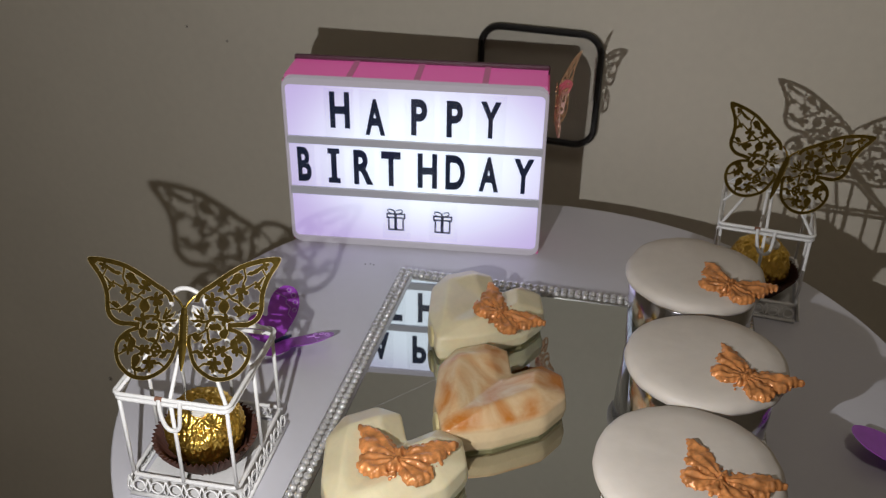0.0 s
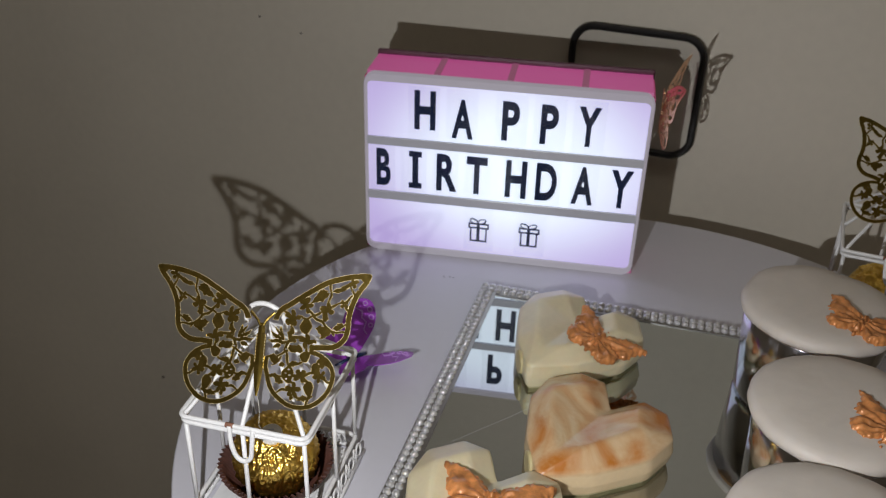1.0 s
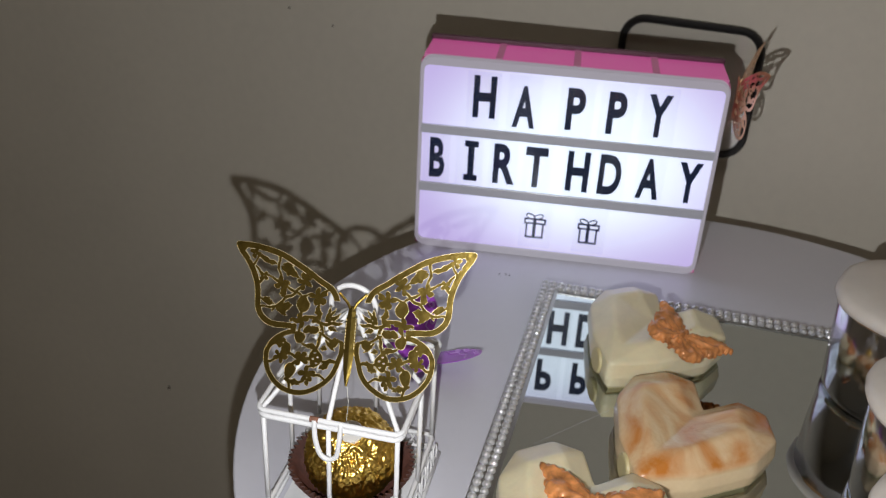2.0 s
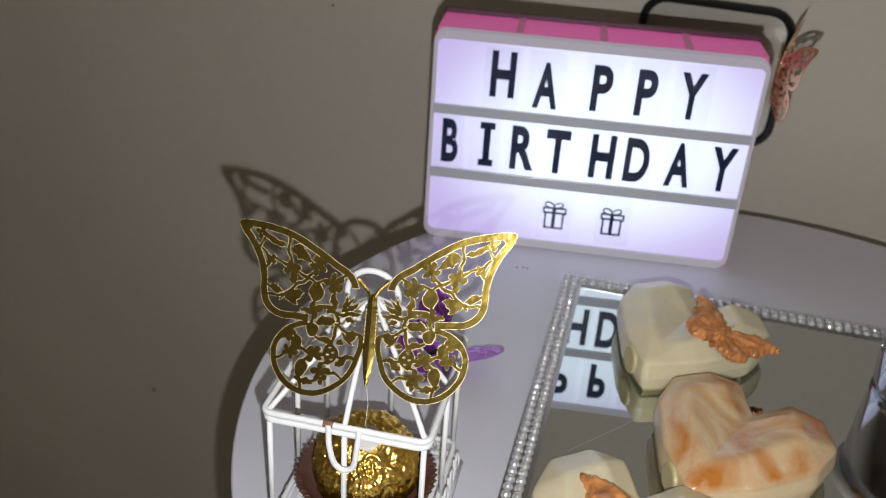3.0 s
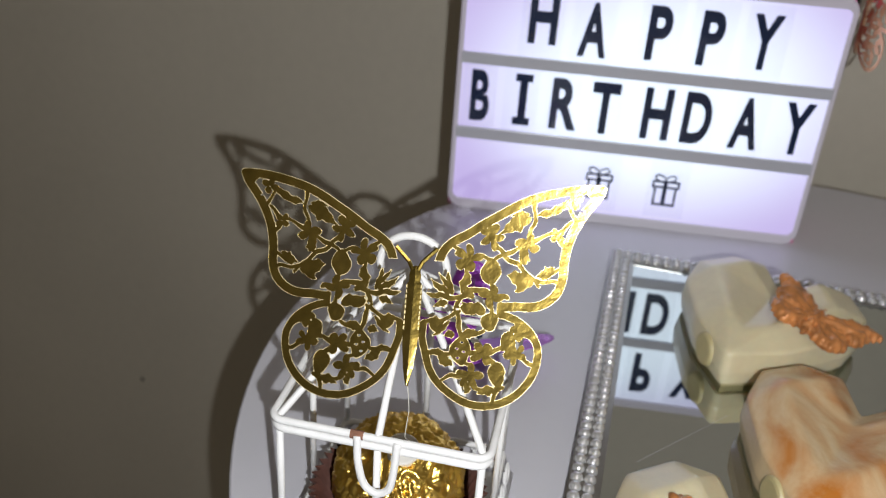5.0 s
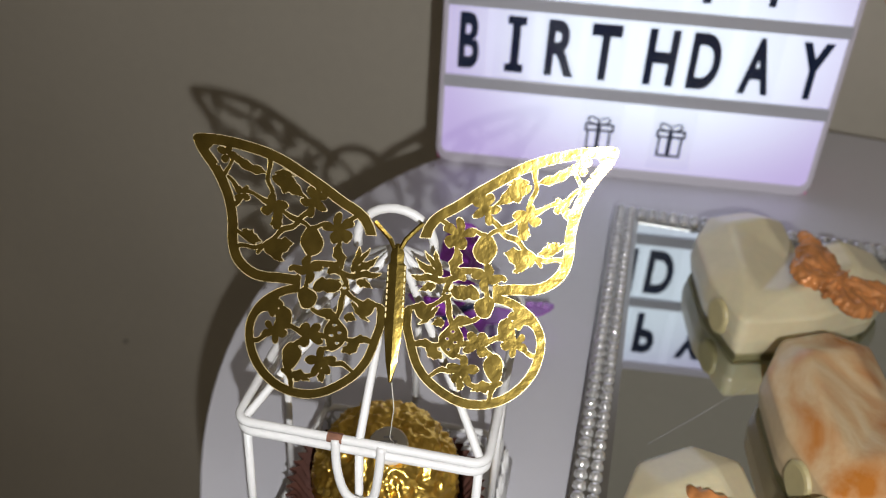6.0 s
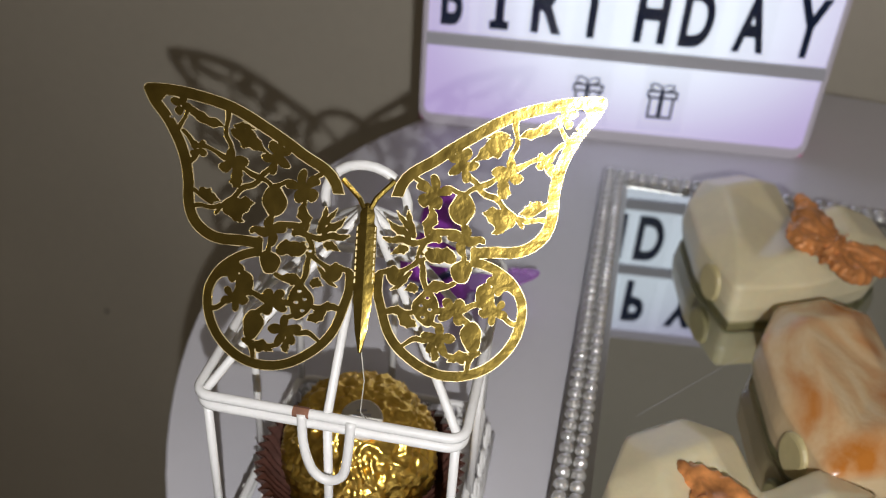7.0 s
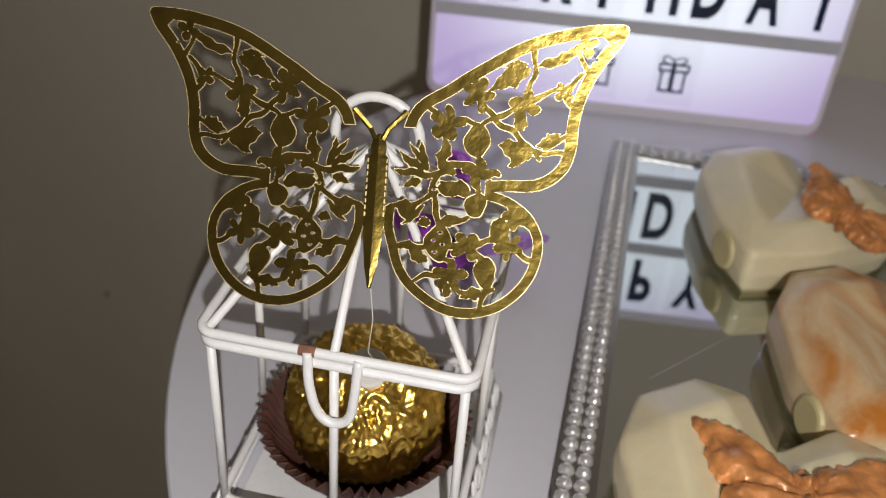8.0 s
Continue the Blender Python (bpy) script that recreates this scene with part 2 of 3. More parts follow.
part("top_panel", box((0.0012, 0.0042, H - 0.003), (W - 0.0012, D - 0.004, H - 0.0002)), TOP_GLOW, lightbox, "glowing pink top panel")
for i in range(3):
    x = W * (i + 1) / 4 - 0.001 + i * 0.0006
    part("top_divider", box((x, 0.0042, H - 0.0001), (x + 0.0034, D - 0.004, H + 0.0003)), DIVIDER, lightbox)
part("back_panel", box((0, D - 0.003, 0), (W, D, H + 0.0020), 0.0012), SHADED_PINK, lightbox, "pink back panel coloured dark plum for shade")
bm = bmesh.new()
outer = rounded_square(W / 2, H / 2, 0.006, 0, 6)
inner = rounded_square(W / 2 - 0.0020, H / 2 - 0.0042, 0.003, 0, 6)
rings = []
for pts, y in ((outer, 0.004), (outer, 0.0008), ([(a * 0.992, b * 0.99, c) for a, b, c in outer], -0.0002), (inner, -0.0002), (inner, 0.004)):
    rings.append([bm.verts.new((p[0] + W / 2, y, p[1] + H / 2)) for p in pts])
for u, v in zip(rings, rings[1:] + rings[:1]):
    for j in range(len(u)):
        k = (j + 1) % len(u)
        bm.faces.new((u[j], u[k], v[k], v[j]))
part("front_frame", bm, FRAME_GLOW, lightbox, "white plastic front frame with added glow")
part("diffuser", box((0.0015, 0.0012, 0.0035), (W - 0.0015, 0.003, H - 0.0035)), FRONT, lightbox, "glowing white to lilac diffuser")
for z0, z1 in ((0.0325, 0.0375), (0.0645, 0.0692)):
    part("rail", box((0.0015, -0.0004, z0), (W - 0.0015, 0.001, z1), 0.0003), RAIL, lightbox, "grey letter rail")


def glyph(ch, x0, x1, z0, z1, parent):
    """One printed letter fitted into its place on the diffuser."""
    bm = bmesh.new()
    if ch == "I":
        t = 0.0032
        mid = (x0 + x1) / 2
        add_box(bm, (mid - t / 2, 0.0007, z0 + t), (mid + t / 2, 0.0011, z1 - t))
        add_box(bm, (x0, 0.0007, z0), (x1, 0.0011, z0 + t))
        add_box(bm, (x0, 0.0007, z1 - t), (x1, 0.0011, z1))
    else:
        cu = bpy.data.curves.new("glyph", "FONT")
        cu.body, cu.offset, cu.resolution_u, cu.extrude = ch, 0.035, 6, 0.02
        tmp = bpy.data.objects.new("glyph", cu)
        scene.collection.objects.link(tmp)
        me = bpy.data.meshes.new_from_object(tmp.evaluated_get(bpy.context.evaluated_depsgraph_get()))
        bpy.data.objects.remove(tmp)
        bm.from_mesh(me)
        bpy.data.meshes.remove(me)
        bpy.data.curves.remove(cu)
        xs, ys = [v.co.x for v in bm.verts], [v.co.y for v in bm.verts]
        a, b, c, d = min(xs), max(xs), min(ys), max(ys)
        for v in bm.verts:
            v.co = (x0 + (v.co.x - a) / (b - a) * (x1 - x0), 0.0009 - v.co.z * 0.01, z0 + (v.co.y - c) / (d - c) * (z1 - z0))
    part("letter", bm, INK, parent)


for ch, x0, z0 in (("H", 0.0268, 0.0748), ("A", 0.0466, 0.0716), ("P", 0.0726, 0.0728), ("P", 0.0924, 0.0728), ("Y", 0.1112, 0.0734)):
    glyph(ch, x0, x0 + (0.0090 if ch == "P" else 0.0112), z0, z0 + 0.0215, lightbox)
for ch, x0 in zip("BIRTHDAY", (0.0063, 0.0241, 0.0391, 0.0552, 0.0762, 0.0922, 0.1114, 0.1310)):
    glyph(ch, x0, x0 + {"B": 0.0078, "I": 0.0070}.get(ch, 0.0112), 0.0403, 0.0620, lightbox)


def film_card(x, w, z0, z1, parent):
    part("film_card", box((x - w / 2, 0.0003, z0), (x + w / 2, 0.0005, z1)), FILM, parent, "clear film letter card")


for x in (0.0320, 0.0520, 0.0775, 0.0970, 0.1170):
    film_card(x, 0.0165, 0.0690, 0.0985, lightbox)
for x in (0.0098, 0.0267, 0.0442, 0.0614, 0.0822, 0.0984, 0.1176):
    film_card(x, 0.0140, 0.0373, 0.0650, lightbox)
for x in (0.0635, 0.0915):
    film_card(x, 0.0165, 0.0060, 0.0328, lightbox)


def gift(x, z, parent):
    """A line drawing of a wrapped present."""
    bm = bmesh.new()
    t = 0.0009

    def bar(a, b, c, d):
        add_box(bm, (x + a, 0.0008, z + c), (x + b, 0.0011, z + d))
    w = 0.0105
    bar(0.001, w - 0.001 + t, 0, t), bar(0.001, 0.001 + t, 0, 0.008), bar(w - 0.001, w - 0.001 + t, 0, 0.008)
    bar(0, w + t, 0.008, 0.008 + t), bar(0, w + t, 0.0105, 0.0105 + t), bar(0, t, 0.008, 0.0105), bar(w, w + t, 0.008, 0.0105)
    bar(w / 2 - 0.0006, w / 2 + 0.0011, 0, 0.0105)
    for sgn in (-1, 1):
        loop = [(x + w / 2 + sgn * (0.0022 + 0.0022 * math.cos(a)), 0.0009, z + 0.0125 + 0.0013 * math.sin(a) + 0.0006 * math.cos(a)) for a in [i * math.pi / 8 for i in range(16)]]
        add_tube(bm, loop, 0.0004, True, 4)
    part("gift_icon", bm, INK, parent)


gift(0.0575, 0.0112, lightbox)
gift(0.0852, 0.0112, lightbox)

# ---- frame on the wall ----
hung = thing("wall_frame", room @ pose(0.1455, -0.002, 0.0595), "rounded black metal frame hung on the wall", "frame")
loop = [(p[0], -0.003, p[1]) for p in rounded_square(0.0405, 0.0385, 0.013, 0, 6)]
part("rim", tube(loop, 0.0024, True, 8), BLACK, hung)
bm = bmesh.new()
front = [bm.verts.new((p[0] * 0.97, -0.0035, p[2] * 0.97)) for p in loop]
back = [bm.verts.new((p[0] * 0.97, -0.0015, p[2] * 0.97)) for p in loop]
bm.faces.new(front), bm.faces.new(back)
for j in range(len(front)):
    bm.faces.new((front[j - 1], front[j], back[j], back[j - 1]))
pane = part("pane", bm, GLASS, hung, "clear glass pane")
pane.visible_shadow = False

# ---- butterfly cut-outs ----
FORE = [(4.8, 18.0), (11.5, 23.5), (17.3, 27.3), (24.0, 31.0), (31.2, 33.1), (37.0, 33.9), (40.5, 33.6), (39.8, 30.8), (37.0, 27.0), (34.7, 22.5), (33.6, 18.0), (33.2, 12.6), (31.4, 8.8), (27.2, 6.2), (20.0, 5.6), (10.0, 3.0), (3.0, 4.0)]
HIND = [(3.0, 4.5), (10.0, 6.0), (20.0, 5.8), (25.6, 3.2), (28.3, -0.5), (28.8, -4.0), (27.7, -8.3), (25.1, -12.0), (21.3, -14.7), (16.6, -15.8), (11.9, -15.0), (7.1, -12.1), (4.2, -8.7), (2.6, -4.4), (1.6, 0.0)]


def poly_field(poly, X, Y):
    """Signed distance to a closed outline, negative inside."""
    best, inside = np.full(X.shape, 1e9), np.zeros(X.shape, bool)
    for (ax, ay), (bx, by) in zip(poly, poly[1:] + poly[:1]):
        dx, dy = bx - ax, by - ay
        t = np.clip(((X - ax) * dx + (Y - ay) * dy) / (dx * dx + dy * dy + 1e-12), 0, 1)
        best = np.minimum(best, np.hypot(X - ax - t * dx, Y - ay - t * dy))
        cross = ((ay > Y) != (by > Y)) & (X < dx * (Y - ay) / (dy if abs(dy) > 1e-12 else 1e-12) + ax)
        inside ^= cross
    return np.where(inside, -best, best)


def outline(ctrl):
    return [(p.x, p.y) for p in curve_through([(a, b, 0) for a, b in ctrl], 5, True)]


def leaf_field(X, Y, x, y, ang, length, width):
    c, s = math.cos(radians(ang)), math.sin(radians(ang))
    u, v = (X - x) * c + (Y - y) * s, -(X - x) * s + (Y - y) * c
    q = np.clip(u / length, 0, 1)
    half = width * np.sin(math.pi * q ** 0.8) ** 0.9 * (1 + 0.16 * np.sin(q * 19))
    return np.maximum(np.abs(v) - half, np.abs(u - length / 2) - length / 2)


def flower_field(X, Y, x, y, r, turn, petals=5):
    d, a = np.hypot(X - x, Y - y), np.arctan2(Y - y, X - x)
    return np.maximum(d - r * (0.24 + 0.76 * np.abs(np.cos(petals * a / 2 + turn)) ** 0.8), 0.13 * r - d)


def stem_field(X, Y, pts, w):
    line = curve_through([(a, b, 0) for a, b in pts], 8)
    best = np.full(X.shape, 1e9)
    for p, q in zip(line, line[1:]):
        dx, dy = q.x - p.x, q.y - p.y
        t = np.clip(((X - p.x) * dx + (Y - p.y) * dy) / (dx * dx + dy * dy + 1e-12), 0, 1)
        best = np.minimum(best, np.hypot(X - p.x - t * dx, Y - p.y - t * dy))
    return best - w


def sheet(field, xs, ys):
    """Mesh of the region where the field is negative, with smooth cut edges."""
    verts, faces, known = [], [], {}

    def corner(i, j):
        key = (i, j)
        if key not in known:
            known[key] = len(verts)
            verts.append((xs[i], ys[j]))
        return known[key]

    def cut(i, j, k, l):
        key = (i, j, k, l) if (i, j) < (k, l) else (k, l, i, j)
        if key not in known:
            a, b = field[j, i], field[l, k]
            t = a / (a - b)
            known[key] = len(verts)
            verts.append((xs[i] + t * (xs[k] - xs[i]), ys[j] + t * (ys[l] - ys[j])))
        return known[key]

    neg = field < 0
    some = neg[:-1, :-1] | neg[1:, :-1] | neg[:-1, 1:] | neg[1:, 1:]
    for j, i in zip(*np.nonzero(some)):
        i, j = int(i), int(j)
        ring, loop = [(i, j), (i + 1, j), (i + 1, j + 1), (i, j + 1)], []
        for a, b in zip(ring, ring[1:] + ring[:1]):
            na, nb = neg[a[1], a[0]], neg[b[1], b[0]]
            if na:
                loop.append(corner(*a))
            if na != nb:
                loop.append(cut(*a, *b))
        if len(loop) > 2:
            faces.append(loop)
    return verts, faces


def wing_lattice():
    """One side of the filigree butterfly, in millimetres: rim, stems, flowers, buds and leaves."""
    xs, ys = np.linspace(0.5, 41.5, 290), np.linspace(-16.6, 35, 365)
    X, Y = np.meshgrid(xs, ys)
    fore, hind = poly_field(outline(FORE), X, Y), poly_field(outline(HIND), X, Y)
    plain = X, Y
    X, Y = X + 0.22 * np.sin(Y * 1.3 + X * 0.6), Y + 0.22 * np.sin(X * 1.4 - Y * 0.5)
    flowers = ((16.5, 21.8, 2.9, 0.0, 5), (24.3, 20.5, 2.6, 0.7, 4), (30.7, 22.8, 1.7, 1.4, 4), (33.9, 30.4, 1.9, 2.1, 4), (11.5, 16.8, 3.2, 2.8, 5),
               (17.2, 8.9, 2.6, 3.5, 4), (23.1, -3.4, 2.4, 4.2, 5), (16.0, -3.6, 2.7, 4.9, 4), (13.6, -8.8, 2.9, 5.6, 5), (23.9, 1.8, 2.2, 6.3, 4))
    leaves_fore = ((32.9, 29.6, -156, 7.4, 0.9), (24.7, 26.5, -150, 7.6, 1.4), (24.3, 27.3, -169, 3.8, 0.5), (24.4, 19.3, -114, 3.7, 1.1), (30.6, 15.9, -149, 4.4, 1.0),
                   (26.1, 12.0, 164, 6.2, 1.7), (24.7, 11.5, -154, 2.6, 0.6), (11.0, 9.6, 83, 4.7, 1.0), (15.9, 5.1, 160, 5.4, 1.3), (13.4, 8.6, 147, 2.8, 0.9), (18.9, 7.4, -49, 2.3, 0.7))
    leaves_hind = ((21.4, 5.3, -49, 7.6, 0.9), (22.2, 1.3, -118, 4.3, 1.2), (7.4, 2.8, -173, 4.5, 0.9), (9.8, 4.3, 86, 2.2, 0.9), (14.5, 1.0, -158, 4.6, 0.9), (6.3, -4.6, -34, 4.0, 0.9),
                   (19.3, -11.2, -164, 4.1, 0.9), (13.5, -10.3, -108, 2.5, 0.7), (21.0, -10.7, 180, 2.2, 0.6), (8.5, 2.7, -139, 4.7, 0.6), (9.5, 0.4, -157, 2.5, 0.7), (7.7, -4.5, 169, 4.1, 0.7))
    fern = ((8.4, 8.9, 103, 4.7, 0.55), (8.2, 8.9, 120, 5.3, 0.55), (7.9, 8.6, 145, 5.4, 0.6), (7.8, 8.1, 174, 5.0, 0.6), (7.8, 7.2, -157, 3.7, 0.6))
    lace = [flower_field(X, Y, *f) for f in flowers]
    lace += [leaf_field(X, Y, *f) for f in leaves_fore + leaves_hind + fern]
    bud = lambda x, y, a, b: (np.hypot((X - x) / a, (Y - y) / b) - 1) * min(a, b)
    lace += [bud(16.7, 14.2, 2.0, 2.9), bud(17.1, 3.2, 1.7, 2.1), bud(19.4, -8.0, 1.8, 2.4), bud(11.1, -3.4, 2.1, 3.0), bud(13.2, 5.9, 2.4, 1.2), bud(20.9, -0.8, 1.2, 1.8), bud(5.2, 1.8, 1.4, 1.2)]
    stems_fore = (([(25.3, 30.0), (25.7, 26.2), (24.3, 20.7)], 0.36), ([(33.4, 25.9), (31.3, 23.6), (28.2, 22.7), (24.3, 20.7)], 0.36), ([(24.3, 20.5), (19.3, 18.0), (17.0, 15.6), (17.2, 9.2)], 0.39),
                  ([(27.2, 11.9), (23.3, 15.5), (19.3, 17.8)], 0.39), ([(19.3, 18.0), (17.5, 20.0), (16.5, 21.8), (15.2, 26.4)], 0.39), ([(16.9, 17.0), (14.0, 17.5), (11.5, 16.8), (7.6, 20.0)], 0.36),
                  ([(20.3, 8.7), (17.2, 9.2), (13.5, 10.2), (10.3, 8.2), (5.0, 8.3)], 0.5), ([(11.5, 16.8), (11.2, 13.2), (10.7, 9.3)], 0.39), ([(34.6, 31.4), (33.0, 29.6), (34.2, 26.2)], 0.36),
                  ([(24.3, 20.2), (23.8, 18.3)], 0.36), ([(33.0, 19.7), (30.7, 22.5)], 0.33), ([(32.0, 12.6), (26.9, 12.8)], 0.36), ([(31.8, 15.4), (28.2, 13.6)], 0.33))
    stems_hind = (([(17.2, 8.9), (17.3, 5.0)], 0.39), ([(10.3, 8.2), (9.8, 4.9), (11.1, 0.3), (11.2, -1.9)], 0.44), ([(21.4, 5.3), (23.3, 1.8), (22.5, -0.9), (23.1, -3.4), (27.2, -5.4)], 0.36),
                  ([(23.1, -3.4), (20.2, -2.4), (16.0, -3.6), (11.1, -3.4)], 0.5), ([(16.0, -3.6), (18.8, -6.2), (19.7, -10.6), (18.7, -14.0)], 0.39),
                  ([(10.9, -5.2), (13.3, -6.4), (13.6, -8.8), (15.0, -10.9), (18.2, -12.2)], 0.39), ([(11.1, -3.4), (6.9, -4.4), (3.0, -3.9)], 0.39), ([(9.8, 4.9), (6.3, 2.8), (2.4, 2.5)], 0.44),
                  ([(15.6, 1.2), (11.3, -0.8)], 0.44), ([(13.6, -8.8), (9.6, -9.0), (6.4, -10.6)], 0.36))
    lace += [stem_field(X, Y, p, w) for p, w in stems_fore + stems_hind]
    lace = np.minimum.reduce(lace) - 0.14
    X, Y = plain
    holes = np.minimum.reduce([np.hypot(X - a, (Y - b) * 1.5) - 0.34 for a, b in ((11.4, -1.6), (10.4, -3.0), (11.9, -3.6), (10.7, -5.0), (35.6, 28.2), (9.9, 5.6))])
    rim_fore = np.maximum(np.maximum(fore, -fore - 2.05), np.minimum(18.5 - X, 15.8 - Y))
    rim_hind = np.maximum(np.maximum(hind, -hind - 1.75), np.minimum(18.5 - X, Y - 2.5))
    band = np.minimum.reduce([rim_fore, rim_hind, np.maximum(fore, 68.4 - X - Y)])
    f = np.maximum(np.minimum(band, np.maximum(lace, np.minimum(fore, hind))), -holes)
    return sheet(f, xs, ys), sheet(np.abs(f + 0.05) - 0.065, xs, ys)


WING, BURR = wing_lattice()


def wing_mesh(side, curl, scale, data=WING):
    """A bmesh of one wing, bent a little along its span; scale turns its millimetres into metres."""
    bm = bmesh.new()
    vs = []
    for x, y in data[0]:
        z = curl * (x / 40) ** 2 * 40 + (0.0032 * y * y if data in (WING, BURR) else 0)
        vs.append(bm.verts.new((side * x * scale, y * scale, z * scale)))
    for f in data[1]:
        bm.faces.new([vs[i] for i in f])
    return bm


def filigree_butterfly(m, mat, edge, label, group, lift_left, lift_right, scale=0.001):
    """A card butterfly cut like lace: two wings and a body. Local x across, y towards the head, z out of its back."""
    ob = thing("butterfly_ornament", m, label, "butterfly", group)
    for side, lift in ((-1, lift_left), (1, lift_right)):
        bm = wing_mesh(side, 0.02, scale)
        bmesh.ops.rotate(bm, verts=bm.verts, cent=(0, 0, 0), matrix=Matrix.Rotation(radians(-side * lift), 3, "Y"))
        w = part("wing", bm, mat, ob, "lace-cut wing")
        w.data.polygons.foreach_set("use_smooth", [False] * len(w.data.polygons))
        sol = w.modifiers.new("thickness", "SOLIDIFY")
        sol.thickness, sol.offset, sol.material_offset_rim = 0.34 * scale, 0, 1
        w.data.materials.append(edge)
        if edge is not mat:
            bm = wing_mesh(side, 0.02, scale, BURR)
            bmesh.ops.rotate(bm, verts=bm.verts, cent=(0, 0, 0), matrix=Matrix.Rotation(radians(-side * lift), 3, "Y"))
            sol = part("cut_edge", bm, edge, w, "bright raised cut edge").modifiers.new("thickness", "SOLIDIFY")
            sol.thickness, sol.offset = 0.40 * scale, 0
    k = scale
    bm = bmesh.new()
    prof = [(-11.8, 0.25), (-8, 0.9), (-3, 1.35), (0, 1.5), (4, 1.55), (9, 1.55), (10.4, 1.5), (11, 1.05), (12.6, 1.1), (14, 0.8), (14.6, 0.2)]
    top, bot = [], []
    for y, h in prof:
        top.append([bm.verts.new((x * k, y * k, (0.5 + 0.12 * (1 - abs(x) / max(1.2 * h, 0.01))) * k)) for x in (-1.2 * h, 0, 1.2 * h)])
        bot.append([bm.verts.new((x * k, y * k, 0.15 * k)) for x in (-1.2 * h, 0, 1.2 * h)])
    for rows in (top, bot):
        for u, v in zip(rows, rows[1:]):
            for j in (0, 1):
                bm.faces.new((u[j], u[j + 1], v[j + 1], v[j]))
    for u, v, p, q in zip(top, top[1:], bot, bot[1:]):
        bm.faces.new((u[0], v[0], q[0], p[0])), bm.faces.new((u[2], v[2], q[2], p[2]))
    bm.faces.new((*top[0], *bot[0][::-1])), bm.faces.new((*top[-1], *bot[-1][::-1]))
    torso = part("body", bm, mat, ob)
    for sgn in (-1, 1):
        bm = bmesh.new()
        for i in range(9):
            y = 0.4 + 1.15 * i
            add_box(bm, ((sgn * 1.62 - 0.11) * k, y * k, 0.50 * k), ((sgn * 1.62 + 0.11) * k, (y + 0.75) * k, 0.66 * k))
        part("fold_line", bm, edge, torso, "dashed fold line")
    part("thread", tube([(0, -10 * k, -0.2 * k), (0.6 * k, -17 * k, -3 * k), (-0.4 * k, -23 * k, -7 * k), (1.2 * k, -26 * k, -12 * k)], 0.00010, n=4), THREAD, ob, "thin clear thread")
    for sgn in (-1, 1):
        part("antenna", tube([(sgn * 0.6 * k, 13.6 * k, 0.5 * k), (sgn * 1.5 * k, 15.4 * k, 0.7 * k), (sgn * 4.6 * k, 18.6 * k, 0.6 * k)], 0.5 * k, n=6), mat, ob)
    return ob


def butterfly_pose(x, y, z, yaw, pitch):
    return pose(x, y, z, 0, 0, yaw) @ pose(0, 0, 0, pitch, 0, 0)


near_butterfly = filigree_butterfly(butterfly_pose(0.0142, -0.2037, 0.0721, -1.55, 53.0) @ pose(0, 0, 0, 0, 0, 4.2), GOLD, GOLD_EDGE, "gold lace-cut card butterfly on the wire cage", "gold butterflies", -1.3, 0.8, 0.000935)
cam.data.dof.use_dof, cam.data.dof.focus_object, cam.data.dof.aperture_fstop = True, near_butterfly, 26.0
filigree_butterfly(butterfly_pose(0.2655, -0.0364, 0.0755, -33.0, 50.0), GOLD, GOLD_EDGE, "gold lace-cut card butterfly on the wire cage", "gold butterflies", 3.0, 6.0, 0.000931)
filigree_butterfly(Matrix(((0, 0, 1, 0.1512), (1, 0, 0, 0.006), (0, 1, 0, 0.0910), (0, 0, 0, 1))), ROSE, ROSE, "rose gold lace-cut butterfly fixed to the light box", "", 8.6, 21, 0.00074)

# ---- wire cages with chocolates ----
HX, HY, RING = 0.0232, 0.0262, 0.0490


